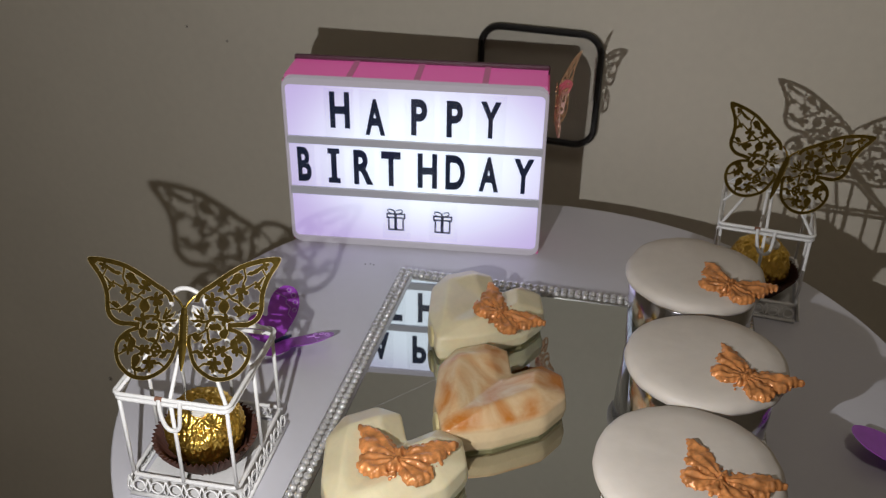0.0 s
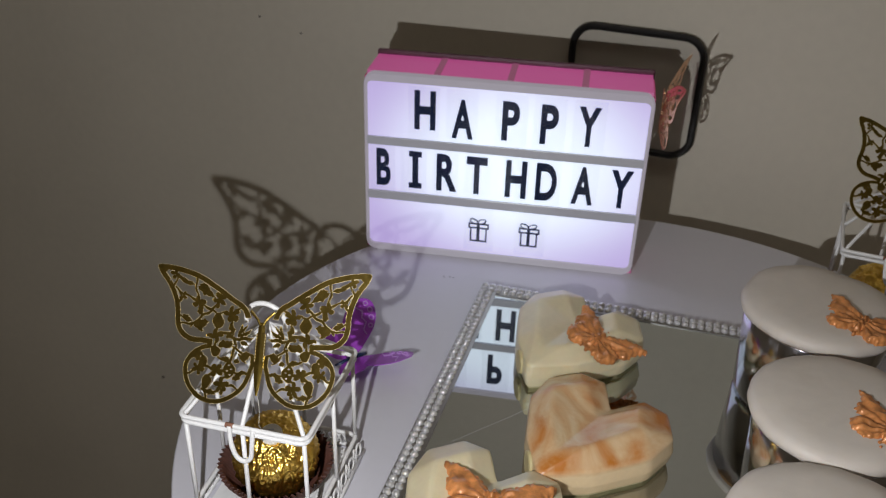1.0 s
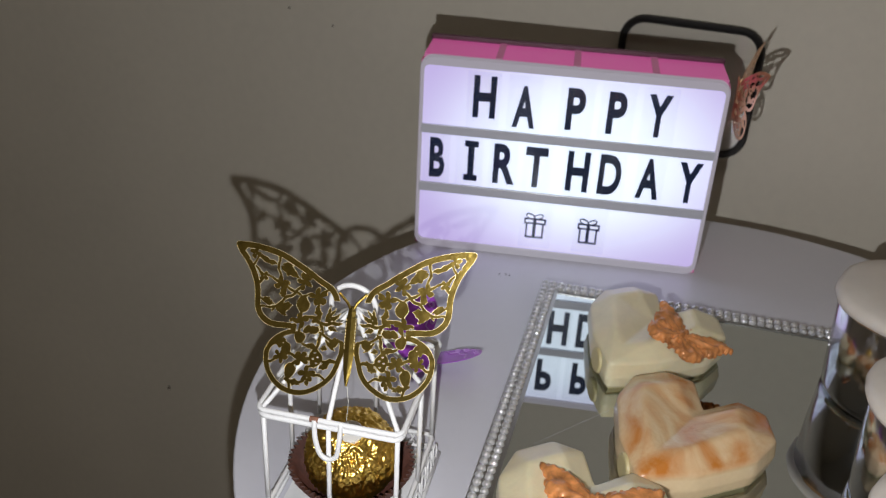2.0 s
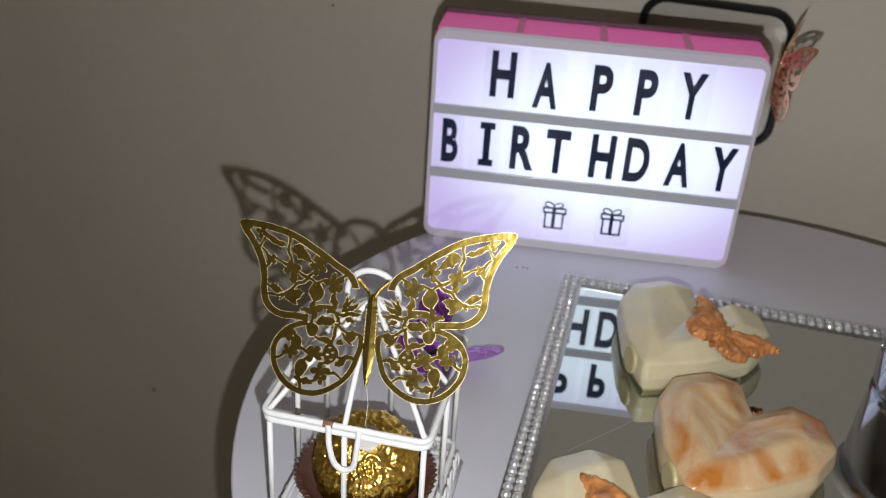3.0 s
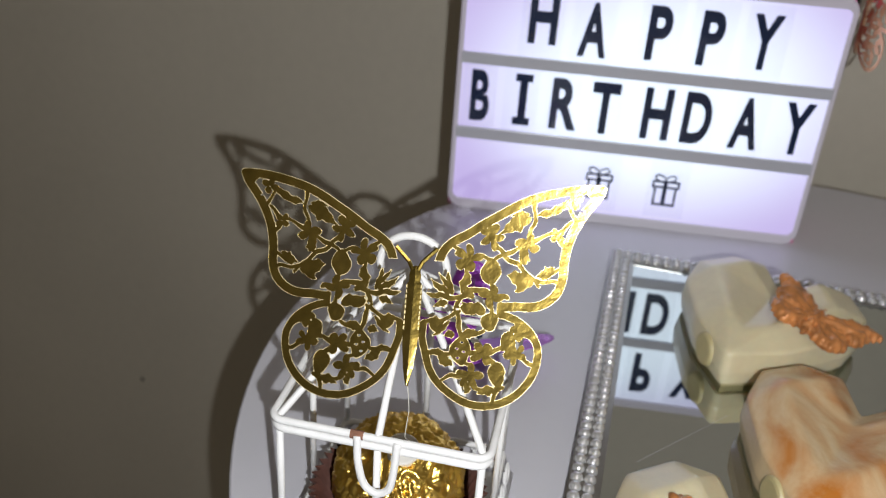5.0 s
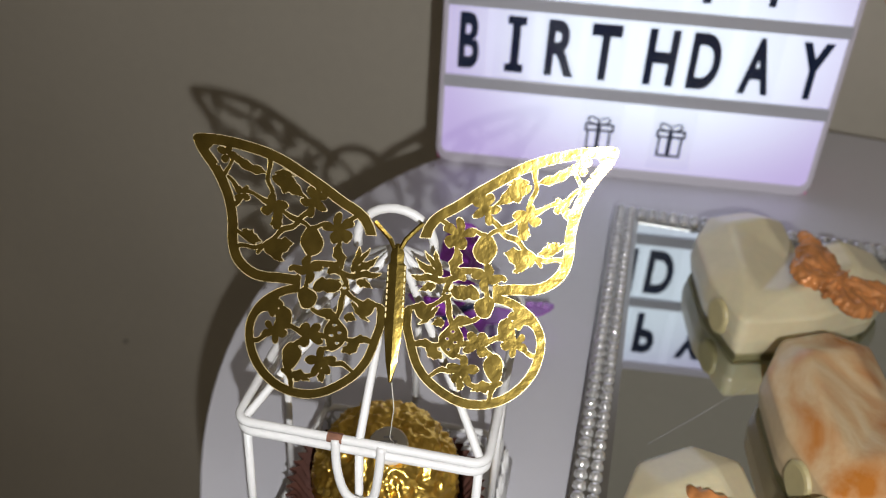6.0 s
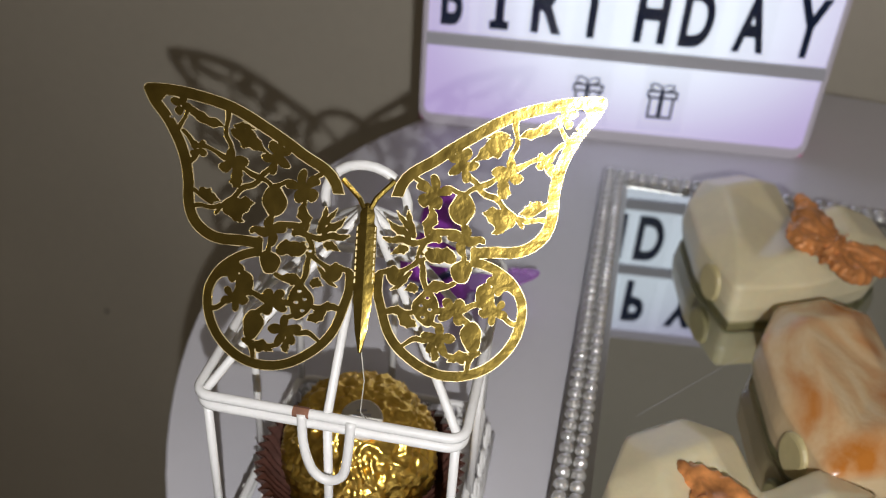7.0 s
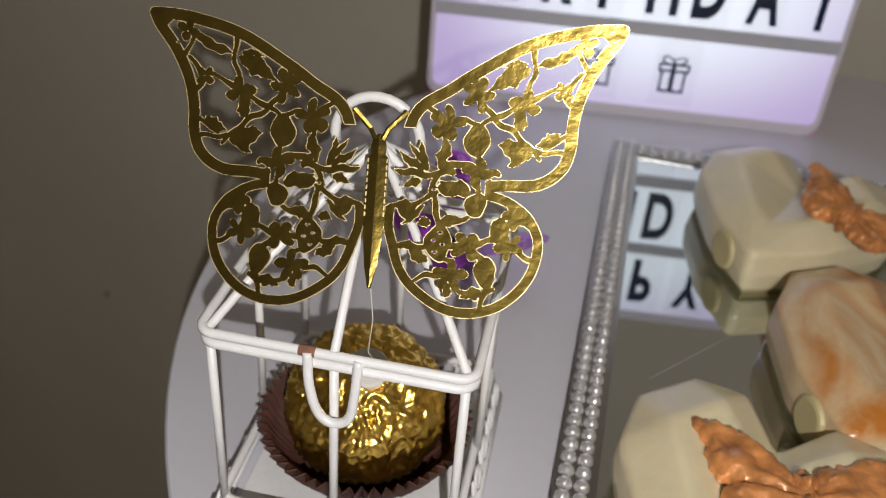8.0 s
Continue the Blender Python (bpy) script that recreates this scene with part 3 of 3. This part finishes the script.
def wire_cage(m):
    ob = thing("wire_cage", m, "white wire favour cage with a domed lid", "cage", "wire cages")
    r = 0.00092
    part("frame_ring", tube(rounded_square(HX, HY, 0.0028, RING), r, True), WIRE, ob, smooth=True)
    part("base_ring", tube(rounded_square(HX - 0.0006, HY - 0.0006, 0.003, 0.0095), r, True), WIRE, ob, smooth=True)
    part("base_plate", box((-HX + 0.001, -HY + 0.001, 0.0004), (HX - 0.001, HY - 0.001, 0.0012)), WIRE, ob)
    for x, y in ((-1, -1), (1, -1), (1, 1), (-1, 1), (0, -1), (1, 0), (0, 1), (-1, 0)):
        k = 0.0012 if x and y else 0.0
        part("post", tube([(x * (HX - k), y * (HY - k), 0.0095), (x * (HX - k), y * (HY - k), RING)], r * 0.9), WIRE, ob, smooth=True)
    for sx, sy in ((0, -1), (1, 0), (0, 1), (-1, 0)):
        bm = bmesh.new()
        half = HX if sx == 0 else HY
        def place(u, z, out=0.0):
            q = out + 0.0006 + (0.0095 - z) * 0.14
            return (u, sy * (HY + q), z) if sx == 0 else (sx * (HX + q), u, z)
        add_tube(bm, [place(-half, 0.0012), place(half, 0.0012)], 0.0010, n=6)
        n = 6
        for i in range(n):
            u = half * (2 * (i + 0.5) / n - 1)
            add_tube(bm, [place(u + 0.0026 * math.cos(a), 0.0052 + 0.0026 * math.sin(a)) for a in [j * math.pi / 6 for j in range(12)]], 0.00042, True, 5)
            e = half / n
            add_tube(bm, [place(u - e, 0.0018), place(u - e + 0.0012, 0.0048), place(u - e, 0.0088)], 0.0004, n=5)
            add_tube(bm, [place(u - e, 0.0018), place(u - e - 0.0012, 0.0048), place(u - e, 0.0088)], 0.0004, n=5)
        part("lace_band", bm, WIRE, ob, smooth=True)
    lid = part("lid", tube(rounded_square(HX + 0.0003, HY + 0.0003, 0.0028, RING + 0.0024), r, True), WIRE, ob, smooth=True)
    top = 0.0772
    for x, y in ((-1, -1), (1, -1), (1, 1), (-1, 1), (0, -1), (1, 0), (0, 1), (-1, 0)):
        k = 0.0012 if x and y else 0.0
        a, b, c = x * (HX - k), y * (HY - k), RING + 0.0024
        pts = curve_through([(a, b, c), (a * 0.70, b * 0.70, c + 0.0085), (a * 0.36, b * 0.36, c + 0.0172), (0, 0, top)], 5)
        part("lid_wire", tube(pts, r * 0.9), WIRE, lid, smooth=True)
    part("loop", tube([(0.0074 * math.cos(a), -0.001, top + 0.0015 + 0.0074 * math.sin(a)) for a in [math.pi * i / 14 for i in range(-1, 16)]], r), WIRE, lid, smooth=True)
    pts = curve_through([(-0.0042, -HY - 0.001, RING + 0.0028), (-0.0036, -HY - 0.0022, RING - 0.003), (-0.002, -HY - 0.0026, RING - 0.0085), (0.0008, -HY - 0.0028, RING - 0.0102), (0.0034, -HY - 0.0026, RING - 0.0085), (0.0042, -HY - 0.0022, RING - 0.003), (0.0044, -HY - 0.001, RING + 0.0028)], 5)
    clasp = part("clasp", tube(pts, r * 0.95), WIRE, lid, smooth=True)
    part("rust_spot", tube([(-0.0058, -HY - 0.0004, RING + 0.0026), (-0.0030, -HY - 0.0004, RING + 0.0026)], r * 1.06), RUST, lid, "brown worn spot")
    return ob


def foil_chocolate(m, seed):
    ob = thing("chocolate", m, "gold foil chocolate in a brown paper cup inside a cage", "chocolate", "foil chocolates")
    bm = bmesh.new()
    bmesh.ops.create_icosphere(bm, subdivisions=6, radius=0.0158)
    for v in bm.verts:
        d = v.co.normalized()
        a = noise.noise(d * 3.2 + Vector((seed, 0, 0)))
        b = 1 - abs(noise.noise(d * 6.5 + Vector((0, seed, 3))))
        c = 1 - abs(noise.noise(Vector((d.x * 7, d.y * 7, d.z * 2.2)) + Vector((5, 1, seed))))
        v.co = d * (0.0158 + 0.0008 * a + 0.0012 * (b - 0.8) + 0.0018 * (c - 0.8) + 0.0007 * (1 - 2 * abs(noise.noise(Vector((d.x * 15, d.y * 15, d.z * 8)) + Vector((seed, 8, 2))))))
        v.co.z = v.co.z * 0.99 + 0.0166
    part("foil_ball", bm, FOIL, ob, smooth=True)
    n = 56
    bm = bmesh.new()
    rows = []
    for rr, z, depth in ((0.0120, 0.0006, 0.0004), (0.0155, 0.0050, 0.0007), (0.0190, 0.0100, 0.0008), (0.0214, 0.0142, 0.0010)):
        rows.append([bm.verts.new(((rr + depth * (1 if j % 2 else -1)) * math.cos(math.pi * j / n), (rr + depth * (1 if j % 2 else -1)) * math.sin(math.pi * j / n), z + 0.0006 * noise.noise((j * 0.4, rr * 90, seed)))) for j in range(2 * n)])
    for u, v in zip(rows, rows[1:]):
        for j in range(2 * n):
            k = (j + 1) % (2 * n)
            bm.faces.new((u[j], u[k], v[k], v[j]))
    bm.faces.new(rows[0][::-1])
    cup = part("paper_cup", bm, PAPER, ob, "pleated dark brown paper cup")
    sol = cup.modifiers.new("thickness", "SOLIDIFY")
    sol.thickness = 0.00025
    q = pose(0, 0, 0.0166) @ pose(0, 0, 0, 0, 0, 16) @ pose(0, 0, 0, 21, 0, 0) @ pose(0, 0, 0.0162)
    bm = lathe([(0, 0.0003), (0.0038, 0.0002), (0.0042, -0.0003), (0.0042, -0.0016), (0, -0.0018)], 28)
    bmesh.ops.transform(bm, matrix=q, verts=bm.verts)
    st = part("sticker", bm, STICKER, ob, "small round white sticker")
    for i, (a, w) in enumerate(((0.0013, 0.0020), (0.0003, 0.0036), (-0.0009, 0.0028))):
        bm = box((-w / 2, a, 0.0003), (w / 2, a + 0.0004, 0.0004))
        bmesh.ops.transform(bm, matrix=q, verts=bm.verts)
        part("print_bar", bm, RAIL, st)
    return ob


cage_a = pose(0.0120, -0.1875, 0, 0, 0, -4.5)
cage_b = pose(0.2675, -0.0203, 0, 0, 0, -12)
wire_cage(cage_a)
foil_chocolate(cage_a @ pose(-0.0004, -0.0017, 0.0012), 1.3)
wire_cage(cage_b)
foil_chocolate(cage_b @ pose(0.0010, -0.0010, 0.0012, 0, 0, 50), 4.1)

# ---- mirror tray ----
TX, TY, TZ = 0.193, 0.215, 0.0045
SCRATCH_A, SCRATCH_B = (0.0740, -0.1545, 0.004), (0.1030, -0.1275, 0.004)
tray = thing("mirror_tray", pose(0.0705, -0.0305, 0, 0, 0, -6.6), "mirror tray edged with two rows of rhinestones", "tray")
part("base", box((0, -TY, 0), (TX, 0, TZ - 0.0012), 0.0006), TRAY_SIDE, tray)
part("mirror", box((0.008, -TY + 0.008, TZ - 0.0012), (TX - 0.009, -0.009, TZ - 0.0004)), MIRROR, tray, "clear mirror plate")
bm = bmesh.new()
for lo, hi in (((0, -0.009, TZ - 0.0012), (TX, 0, TZ)), ((0, -TY, TZ - 0.0012), (TX, -TY + 0.009, TZ)), ((0, -TY + 0.009, TZ - 0.0012), (0.009, -0.009, TZ)), ((TX - 0.008, -TY + 0.008, TZ - 0.0012), (TX, -0.009, TZ))):
    add_box(bm, lo, hi)
part("rim", bm, TRAY_SIDE, tray)

scratch_ends = [pose(0.0705, -0.0305, 0, 0, 0, -6.6).inverted() @ Vector(p) for p in (SCRATCH_A, SCRATCH_B)]
part("scratch", tube([(p.x, p.y, TZ - 0.0004) for p in scratch_ends], 0.00004, n=4), RAIL, tray, "fine scratch on the mirror")

# ---- chocolate hearts ----
HALF = [(0.0, 0.0185), (0.0095, 0.0295), (0.0215, 0.0285), (0.0305, 0.0160), (0.0290, 0.0), (0.0160, -0.0215), (0.0, -0.0368)]


def heart_ring(k):
    right = [(x * k, y * k) for x, y in HALF]
    return right + [(-x, y) for x, y in right[-2:0:-1]]


def heart(m, top_mat, label, seed, sharp):
    """A heart-shaped filled cake cast in a mould with broad flat facets, closed below by its filling."""
    ob = thing("heart_cake", m, label, "cake", "heart cakes")
    rnd = random.Random(seed)
    n = len(heart_ring(1))

    def stack(bm, levels):
        rows = [[bm.verts.new((x, y, z)) for x, y in heart_ring(k)] for k, z in levels]
        for u, v in zip(rows, rows[1:]):
            for j in range(n):
                bm.faces.new((u[j], u[(j + 1) % n], v[(j + 1) % n], v[j]))
        return rows

    bm = bmesh.new()
    rows = stack(bm, [(0.90, 0.0), (0.925, 0.0012), (0.925, 0.0024)])
    bm.faces.new(rows[0][::-1])
    bm.faces.new(rows[-1])
    part("filling", bm, FILLING, ob, "yellow filling seam")
    bm = bmesh.new()
    rows = stack(bm, [(0.935, 0.0019), (0.965, 0.0021), (1.0, 0.0070), (0.975, 0.0138)])
    bm.faces.new(rows[0][::-1])
    rim = rows[-1]
    rim[0].co.z = 0.0108
    jit = lambda: rnd.uniform(-0.0006, 0.0006)
    notch, end = bm.verts.new((0, 0.006, 0.0143)), bm.verts.new((0, -0.0235, 0.0176))
    for side in (1, -1):
        o = [rim[(side * j) % n] for j in range(7)]
        crown = bm.verts.new((side * 0.0125 + jit(), 0.0165 + jit(), 0.0200 + jit()))
        shoulder = bm.verts.new((side * 0.0205 + jit(), 0.0055 + jit(), 0.0202 + jit()))
        low = bm.verts.new((side * 0.0085 + jit(), -0.0165 + jit(), 0.0192 + jit()))
        for f in ((o[0], o[1], crown, notch), (o[1], o[2], crown), (o[2], o[3], shoulder, crown), (o[3], o[4], shoulder), (o[4], o[5], low, shoulder),
                  (o[5], o[6], low), (o[6], end, low), (end, notch, low), (notch, crown, shoulder), (notch, shoulder, low)):
            bm.faces.new(f if side > 0 else f[::-1])
    crease = bm.edges.layers.float.new("crease_edge")
    for e in bm.edges:
        e[crease] = sharp
    shell = part("shell", bm, top_mat, ob, "faceted chocolate shell", smooth=True)
    sub = shell.modifiers.new("soft_edges", "SUBSURF")
    sub.levels = sub.render_levels = 3
    return ob


DECO = outline(FORE), outline(HIND)


def painted_butterfly(m, parent, span, seed):
    """A moulded chocolate butterfly, painted copper, with ribbed wings."""
    xs, ys = np.linspace(-42, 42, 100), np.linspace(-18, 36, 66)
    X, Y = np.meshgrid(xs, ys)
    U = np.abs(X)
    f = np.minimum(poly_field(DECO[0], U, Y), poly_field(DECO[1], U, Y))
    f = np.minimum(f, np.hypot(X / 3.4, (Y - 2) / 14) * 3.4 - 3.4) - 0.8 + 1.3 * np.sin(X * 0.9 + seed) * np.sin(Y * 0.7 + 2 * seed)
    verts, faces = sheet(f, xs, ys)
    s = span / 80
    bm = bmesh.new()
    top, low = [], []
    fx = lambda x, y: f[min(65, max(0, int(round((y + 18) / 54 * 65)))), min(99, max(0, int(round((x + 42) / 84 * 99))))]
    for x, y in verts:
        ang = math.atan2(y - 3, abs(x) + 2)
        d = min(1, max(0, -fx(x, y)) / 4)
        h = 1.2 + 3.6 * d ** 0.6 + 0.8 * d * math.sin(ang * 15 + seed + 2 * noise.noise((x * 0.1, y * 0.1, seed))) + (2.6 * math.exp(-(x / 3.5) ** 2) if -10 < y < 15 else 0) + 2.2 * noise.noise((x * 0.12, y * 0.12, seed))
        top.append(bm.verts.new((x * s, y * s, h * s)))
        low.append(bm.verts.new((x * s, y * s, -2.0 * s)))
    edge = {}
    for g in faces:
        bm.faces.new([top[i] for i in g])
        for a, b in zip(g, g[1:] + g[:1]):
            edge[(a, b)] = edge.get((a, b), 0) + 1
    for a, b in edge:
        if (b, a) not in edge:
            bm.faces.new((top[b], top[a], low[a], low[b]))
    for v in [v for v in low if not v.link_faces]:
        bm.verts.remove(v)
    bmesh.ops.transform(bm, matrix=m, verts=bm.verts)
    part("painted_butterfly", bm, COPPER, parent, "copper-painted chocolate butterfly", smooth=True)


def side_spot(m, parent):
    bm = lathe([(0, 0.0003), (0.0044, 0.0003), (0.0052, 0.0), (0.0055, -0.0006), (0.0055, -0.003), (0, -0.002)], 24)
    bmesh.ops.transform(bm, matrix=m, verts=bm.verts)
    part("filling_spot", bm, FILLING, parent, "round yellow filling spot")


TOP = TZ - 0.0004
h1 = heart(pose(0.1180, -0.0838, TOP, 0, 0, -28), CHOC, "faceted white chocolate heart cake with a copper butterfly", 1, 0.55)
painted_butterfly(pose(0.0165, -0.0075, 0.0184, 0, 12, -8), h1, 0.036, 1.0)
side_spot(pose(-0.0094, -0.0286, 0.0078, 0, 0, 46) @ pose(0, 0, 0, 0, -88, 0), h1)
h2 = heart(pose(0.1287, -0.1498, TOP, 0, 0, -30), CHOC_ORANGE, "faceted white chocolate heart cake brushed with orange", 2, 0.80)
side_spot(pose(-0.0094, -0.0286, 0.0078, 0, 0, 46) @ pose(0, 0, 0, 0, -88, 0), h2)
h3 = heart(pose(0.0892, -0.2015, TOP, 0, 0, -23), CHOC, "faceted white chocolate heart cake with a copper butterfly", 3, 0.68)
painted_butterfly(pose(0.0080, -0.003, 0.0186, 0, 2, 16), h3, 0.041, 2.2)

# ---- iced cups ----


def iced_cup(m, r, turn, dx, dy, seed):
    ob = thing("iced_cup", m, "silver foil cup cake with white icing and copper butterfly", "cupcake", "iced cups")
    part("cup", lathe([(0, 0), (0.0262, 0), (0.0275, 0.0010), (0.0280, 0.004), (0.0297, 0.0415), (0.0292, 0.0420), (0.0272, 0.004), (0, 0.003)], 64), SILVER, ob, "shiny silver foil cup", smooth=True)
    def rough_edge(a, rr, z):
        return rr * (1 + 0.03 * noise.noise((3 * math.cos(a), 3 * math.sin(a), seed))), z + 0.0015 * noise.noise((9 * math.cos(a), 9 * math.sin(a), seed + z * 200))
    part("cake", lathe([(0, 0.0395), (0.0282, 0.0395), (0.0300, 0.0430), (0.0300, 0.0445), (0, 0.0445)], 64, rough_edge), CAKE, ob, "brown cake crumb edge")
    def wobble(a, rr, z):
        w = 1 + 0.035 * noise.noise((1.3 * math.cos(a), 1.3 * math.sin(a), seed)) + 0.020 * noise.noise((5 * math.cos(a), 5 * math.sin(a), seed))
        return rr * w, z + 0.0010 * noise.noise((1.5 * math.cos(a), 1.5 * math.sin(a), seed + 7)) * rr / r
    part("icing", lathe([(0, 0.0423), (r - 0.003, 0.0421), (r - 0.0008, 0.0430), (r, 0.0450), (r - 0.0007, 0.0471), (r - 0.003, 0.0487), (r * 0.7, 0.0497), (r * 0.35, 0.0501), (0, 0.0502)], 96, wobble), ICING, ob, "thick white icing disc", smooth=True)
    painted_butterfly(pose(dx - 0.002, dy, 0.0493, 0, 0, turn), ob, 0.0355, seed)
    return ob


iced_cup(pose(0.2205, -0.0925, TOP), 0.0325, -32, 0.014, -0.017, 1.7)
iced_cup(pose(0.2165, -0.1610, TOP), 0.0328, -37, 0.014, -0.016, 3.9)
iced_cup(pose(0.2020, -0.2260, TOP), 0.0335, -32, 0.010, -0.011, 5.2)

# ---- purple butterflies ----
ROUND = [(1.5, 5), (8, 17), (16, 27), (25, 32), (33, 31), (37, 24), (35, 14), (27, 6), (21, 2), (25, -4), (24, -12), (16, -17), (8, -13), (2, -6)]


def solid_wing():
    xs, ys = np.linspace(0.2, 42, 70), np.linspace(-17, 35, 88)
    X, Y = np.meshgrid(xs, ys)
    return sheet(poly_field(outline(ROUND), X, Y), xs, ys)


SOLID = solid_wing()


def purple_butterfly(m, left, right, scale, label, marked=True):
    ob = thing("butterfly_sticker", m, label, "butterfly", "purple butterflies")
    for side, lift in ((-1, left), (1, right)):
        turn = Matrix.Rotation(radians(-side * lift), 3, "Y")
        bm = wing_mesh(side, 0.12, scale, SOLID)
        bmesh.ops.rotate(bm, verts=bm.verts, cent=(0, 0, 0), matrix=turn)
        w = part("wing", bm, PURPLE, ob, "purple film wing")
        sol = w.modifiers.new("thickness", "SOLIDIFY")
        sol.thickness, sol.offset = 0.0003, 0
        if not marked:
            continue
        bm = bmesh.new()
        for x, y, r in ((17, 24, 1.5), (22, 27, 1.8), (27.5, 28, 1.8), (32.5, 26.5, 1.5)):
            z = 0.12 * (x / 40) ** 2 * 40 + 0.6
            add_tube(bm, [(side * (x + r * math.cos(a)) * scale, (y + r * math.sin(a)) * scale, z * scale) for a in [i * math.pi / 5 for i in range(10)]], 0.5 * scale, True, 4)
        add_tube(bm, [(side * x * scale, y * scale, (0.12 * (x / 40) ** 2 * 40 + 0.6) * scale) for x, y in ((12, 19), (16, 18), (20, 22), (24, 20), (28, 22), (32, 18), (34, 16))], 0.45 * scale, n=4)
        bmesh.ops.rotate(bm, verts=bm.verts, cent=(0, 0, 0), matrix=turn)
        part("wing_mark", bm, PALE_PURPLE, w, "pale dots and line")
    part("body", tube([(0, -12 * scale, 0), (0, -4 * scale, 0.3 * scale), (0, 6 * scale, 0.6 * scale), (0, 13 * scale, 0.4 * scale)], [0.6 * scale, 1.6 * scale, 2.0 * scale, 0.9 * scale], n=8), INK, ob, "dark body", smooth=True)
    return ob


purple_butterfly(pose(0.0185, -0.1065, 0.0025, 0, 0, -44), 42, 14, 0.00068, "purple plastic butterfly with pale marks on the table")
purple_butterfly(pose(0.3250, -0.1640, 0.0020, 0, 0, 14), 6, 6, 0.00092, "plain purple plastic butterfly lying flat on the table", False)

# ---- specks ----
for i, (x, y) in enumerate(((0.0485, -0.0222), (0.0515, -0.0215), (0.0535, -0.0222))):
    bm = bmesh.new()
    bmesh.ops.create_icosphere(bm, subdivisions=1, radius=0.00038)
    ob = mesh_object("crumb", bm, SPECK)
    ob.location = (x, y, 0.0004)
    tagged(ob, "tiny dark crumb on the white tabletop", "crumb", "crumbs")
for x, z, r in ((-0.125, 0.072, 0.0009), (-0.092, 0.064, 0.0008), (-0.262, -0.294, 0.0016)):
    bm = bmesh.new()
    bmesh.ops.create_icosphere(bm, subdivisions=2, radius=r)
    ob = mesh_object("wall_speck", bm, WALL_SPECK)
    ob.matrix_world = room @ pose(x, -0.0002, z)
    tagged(ob, "tiny dark speck on the plastered wall", "speck", "wall specks")

# ---- rhinestones of the tray ----
bm = bmesh.new()
add_lathe(bm, [(0.00182, 0), (0.00178, 0.0006), (0.00125, 0.0015), (0, 0.0019)], 8)
first = mesh_object("rhinestone", bm, GEM, smooth=True)
gem_mesh = first.data
bpy.data.objects.remove(first)
PITCH = 0.0038


def rhinestone(x, y, i):
    ob = new("rhinestone", gem_mesh)
    ob.parent = tray
    ob.matrix_basis = pose(x, y, TZ, 2.5 * math.sin(i * 1.7), 2.5 * math.cos(i * 2.3), 22.5 + 8 * math.sin(i))


i = 0
for row in (0.0021, 0.0058):
    for k in range(int(TX / PITCH)):
        rhinestone(0.0021 + k * PITCH, -row, i)
        i += 1
    for k in range(2, int(TY / PITCH)):
        rhinestone(row, -0.0021 - k * PITCH, i)
        i += 1
bm = bmesh.new()
spots = [(TX - row, -0.0021 - k * PITCH) for row in (0.0021, 0.0058) for k in range(2, int(TY / PITCH))]
spots += [(0.0110 + k * PITCH, -TY + row) for row in (0.0021, 0.0058) for k in range(int((TX - 0.02) / PITCH))]
for x, y in spots:
    low = [bm.verts.new((x + 0.00178 * math.cos(a), y + 0.00178 * math.sin(a), TZ)) for a in [j * math.pi / 4 for j in range(8)]]
    mid = [bm.verts.new((x + 0.0012 * math.cos(a), y + 0.0012 * math.sin(a), TZ + 0.0016)) for a in [j * math.pi / 4 for j in range(8)]]
    for j in range(8):
        bm.faces.new((low[j - 1], low[j], mid[j], mid[j - 1]))
    bm.faces.new(mid)
tagged(part("rhinestone_rows", bm, GEM, tray), kind="stuff")
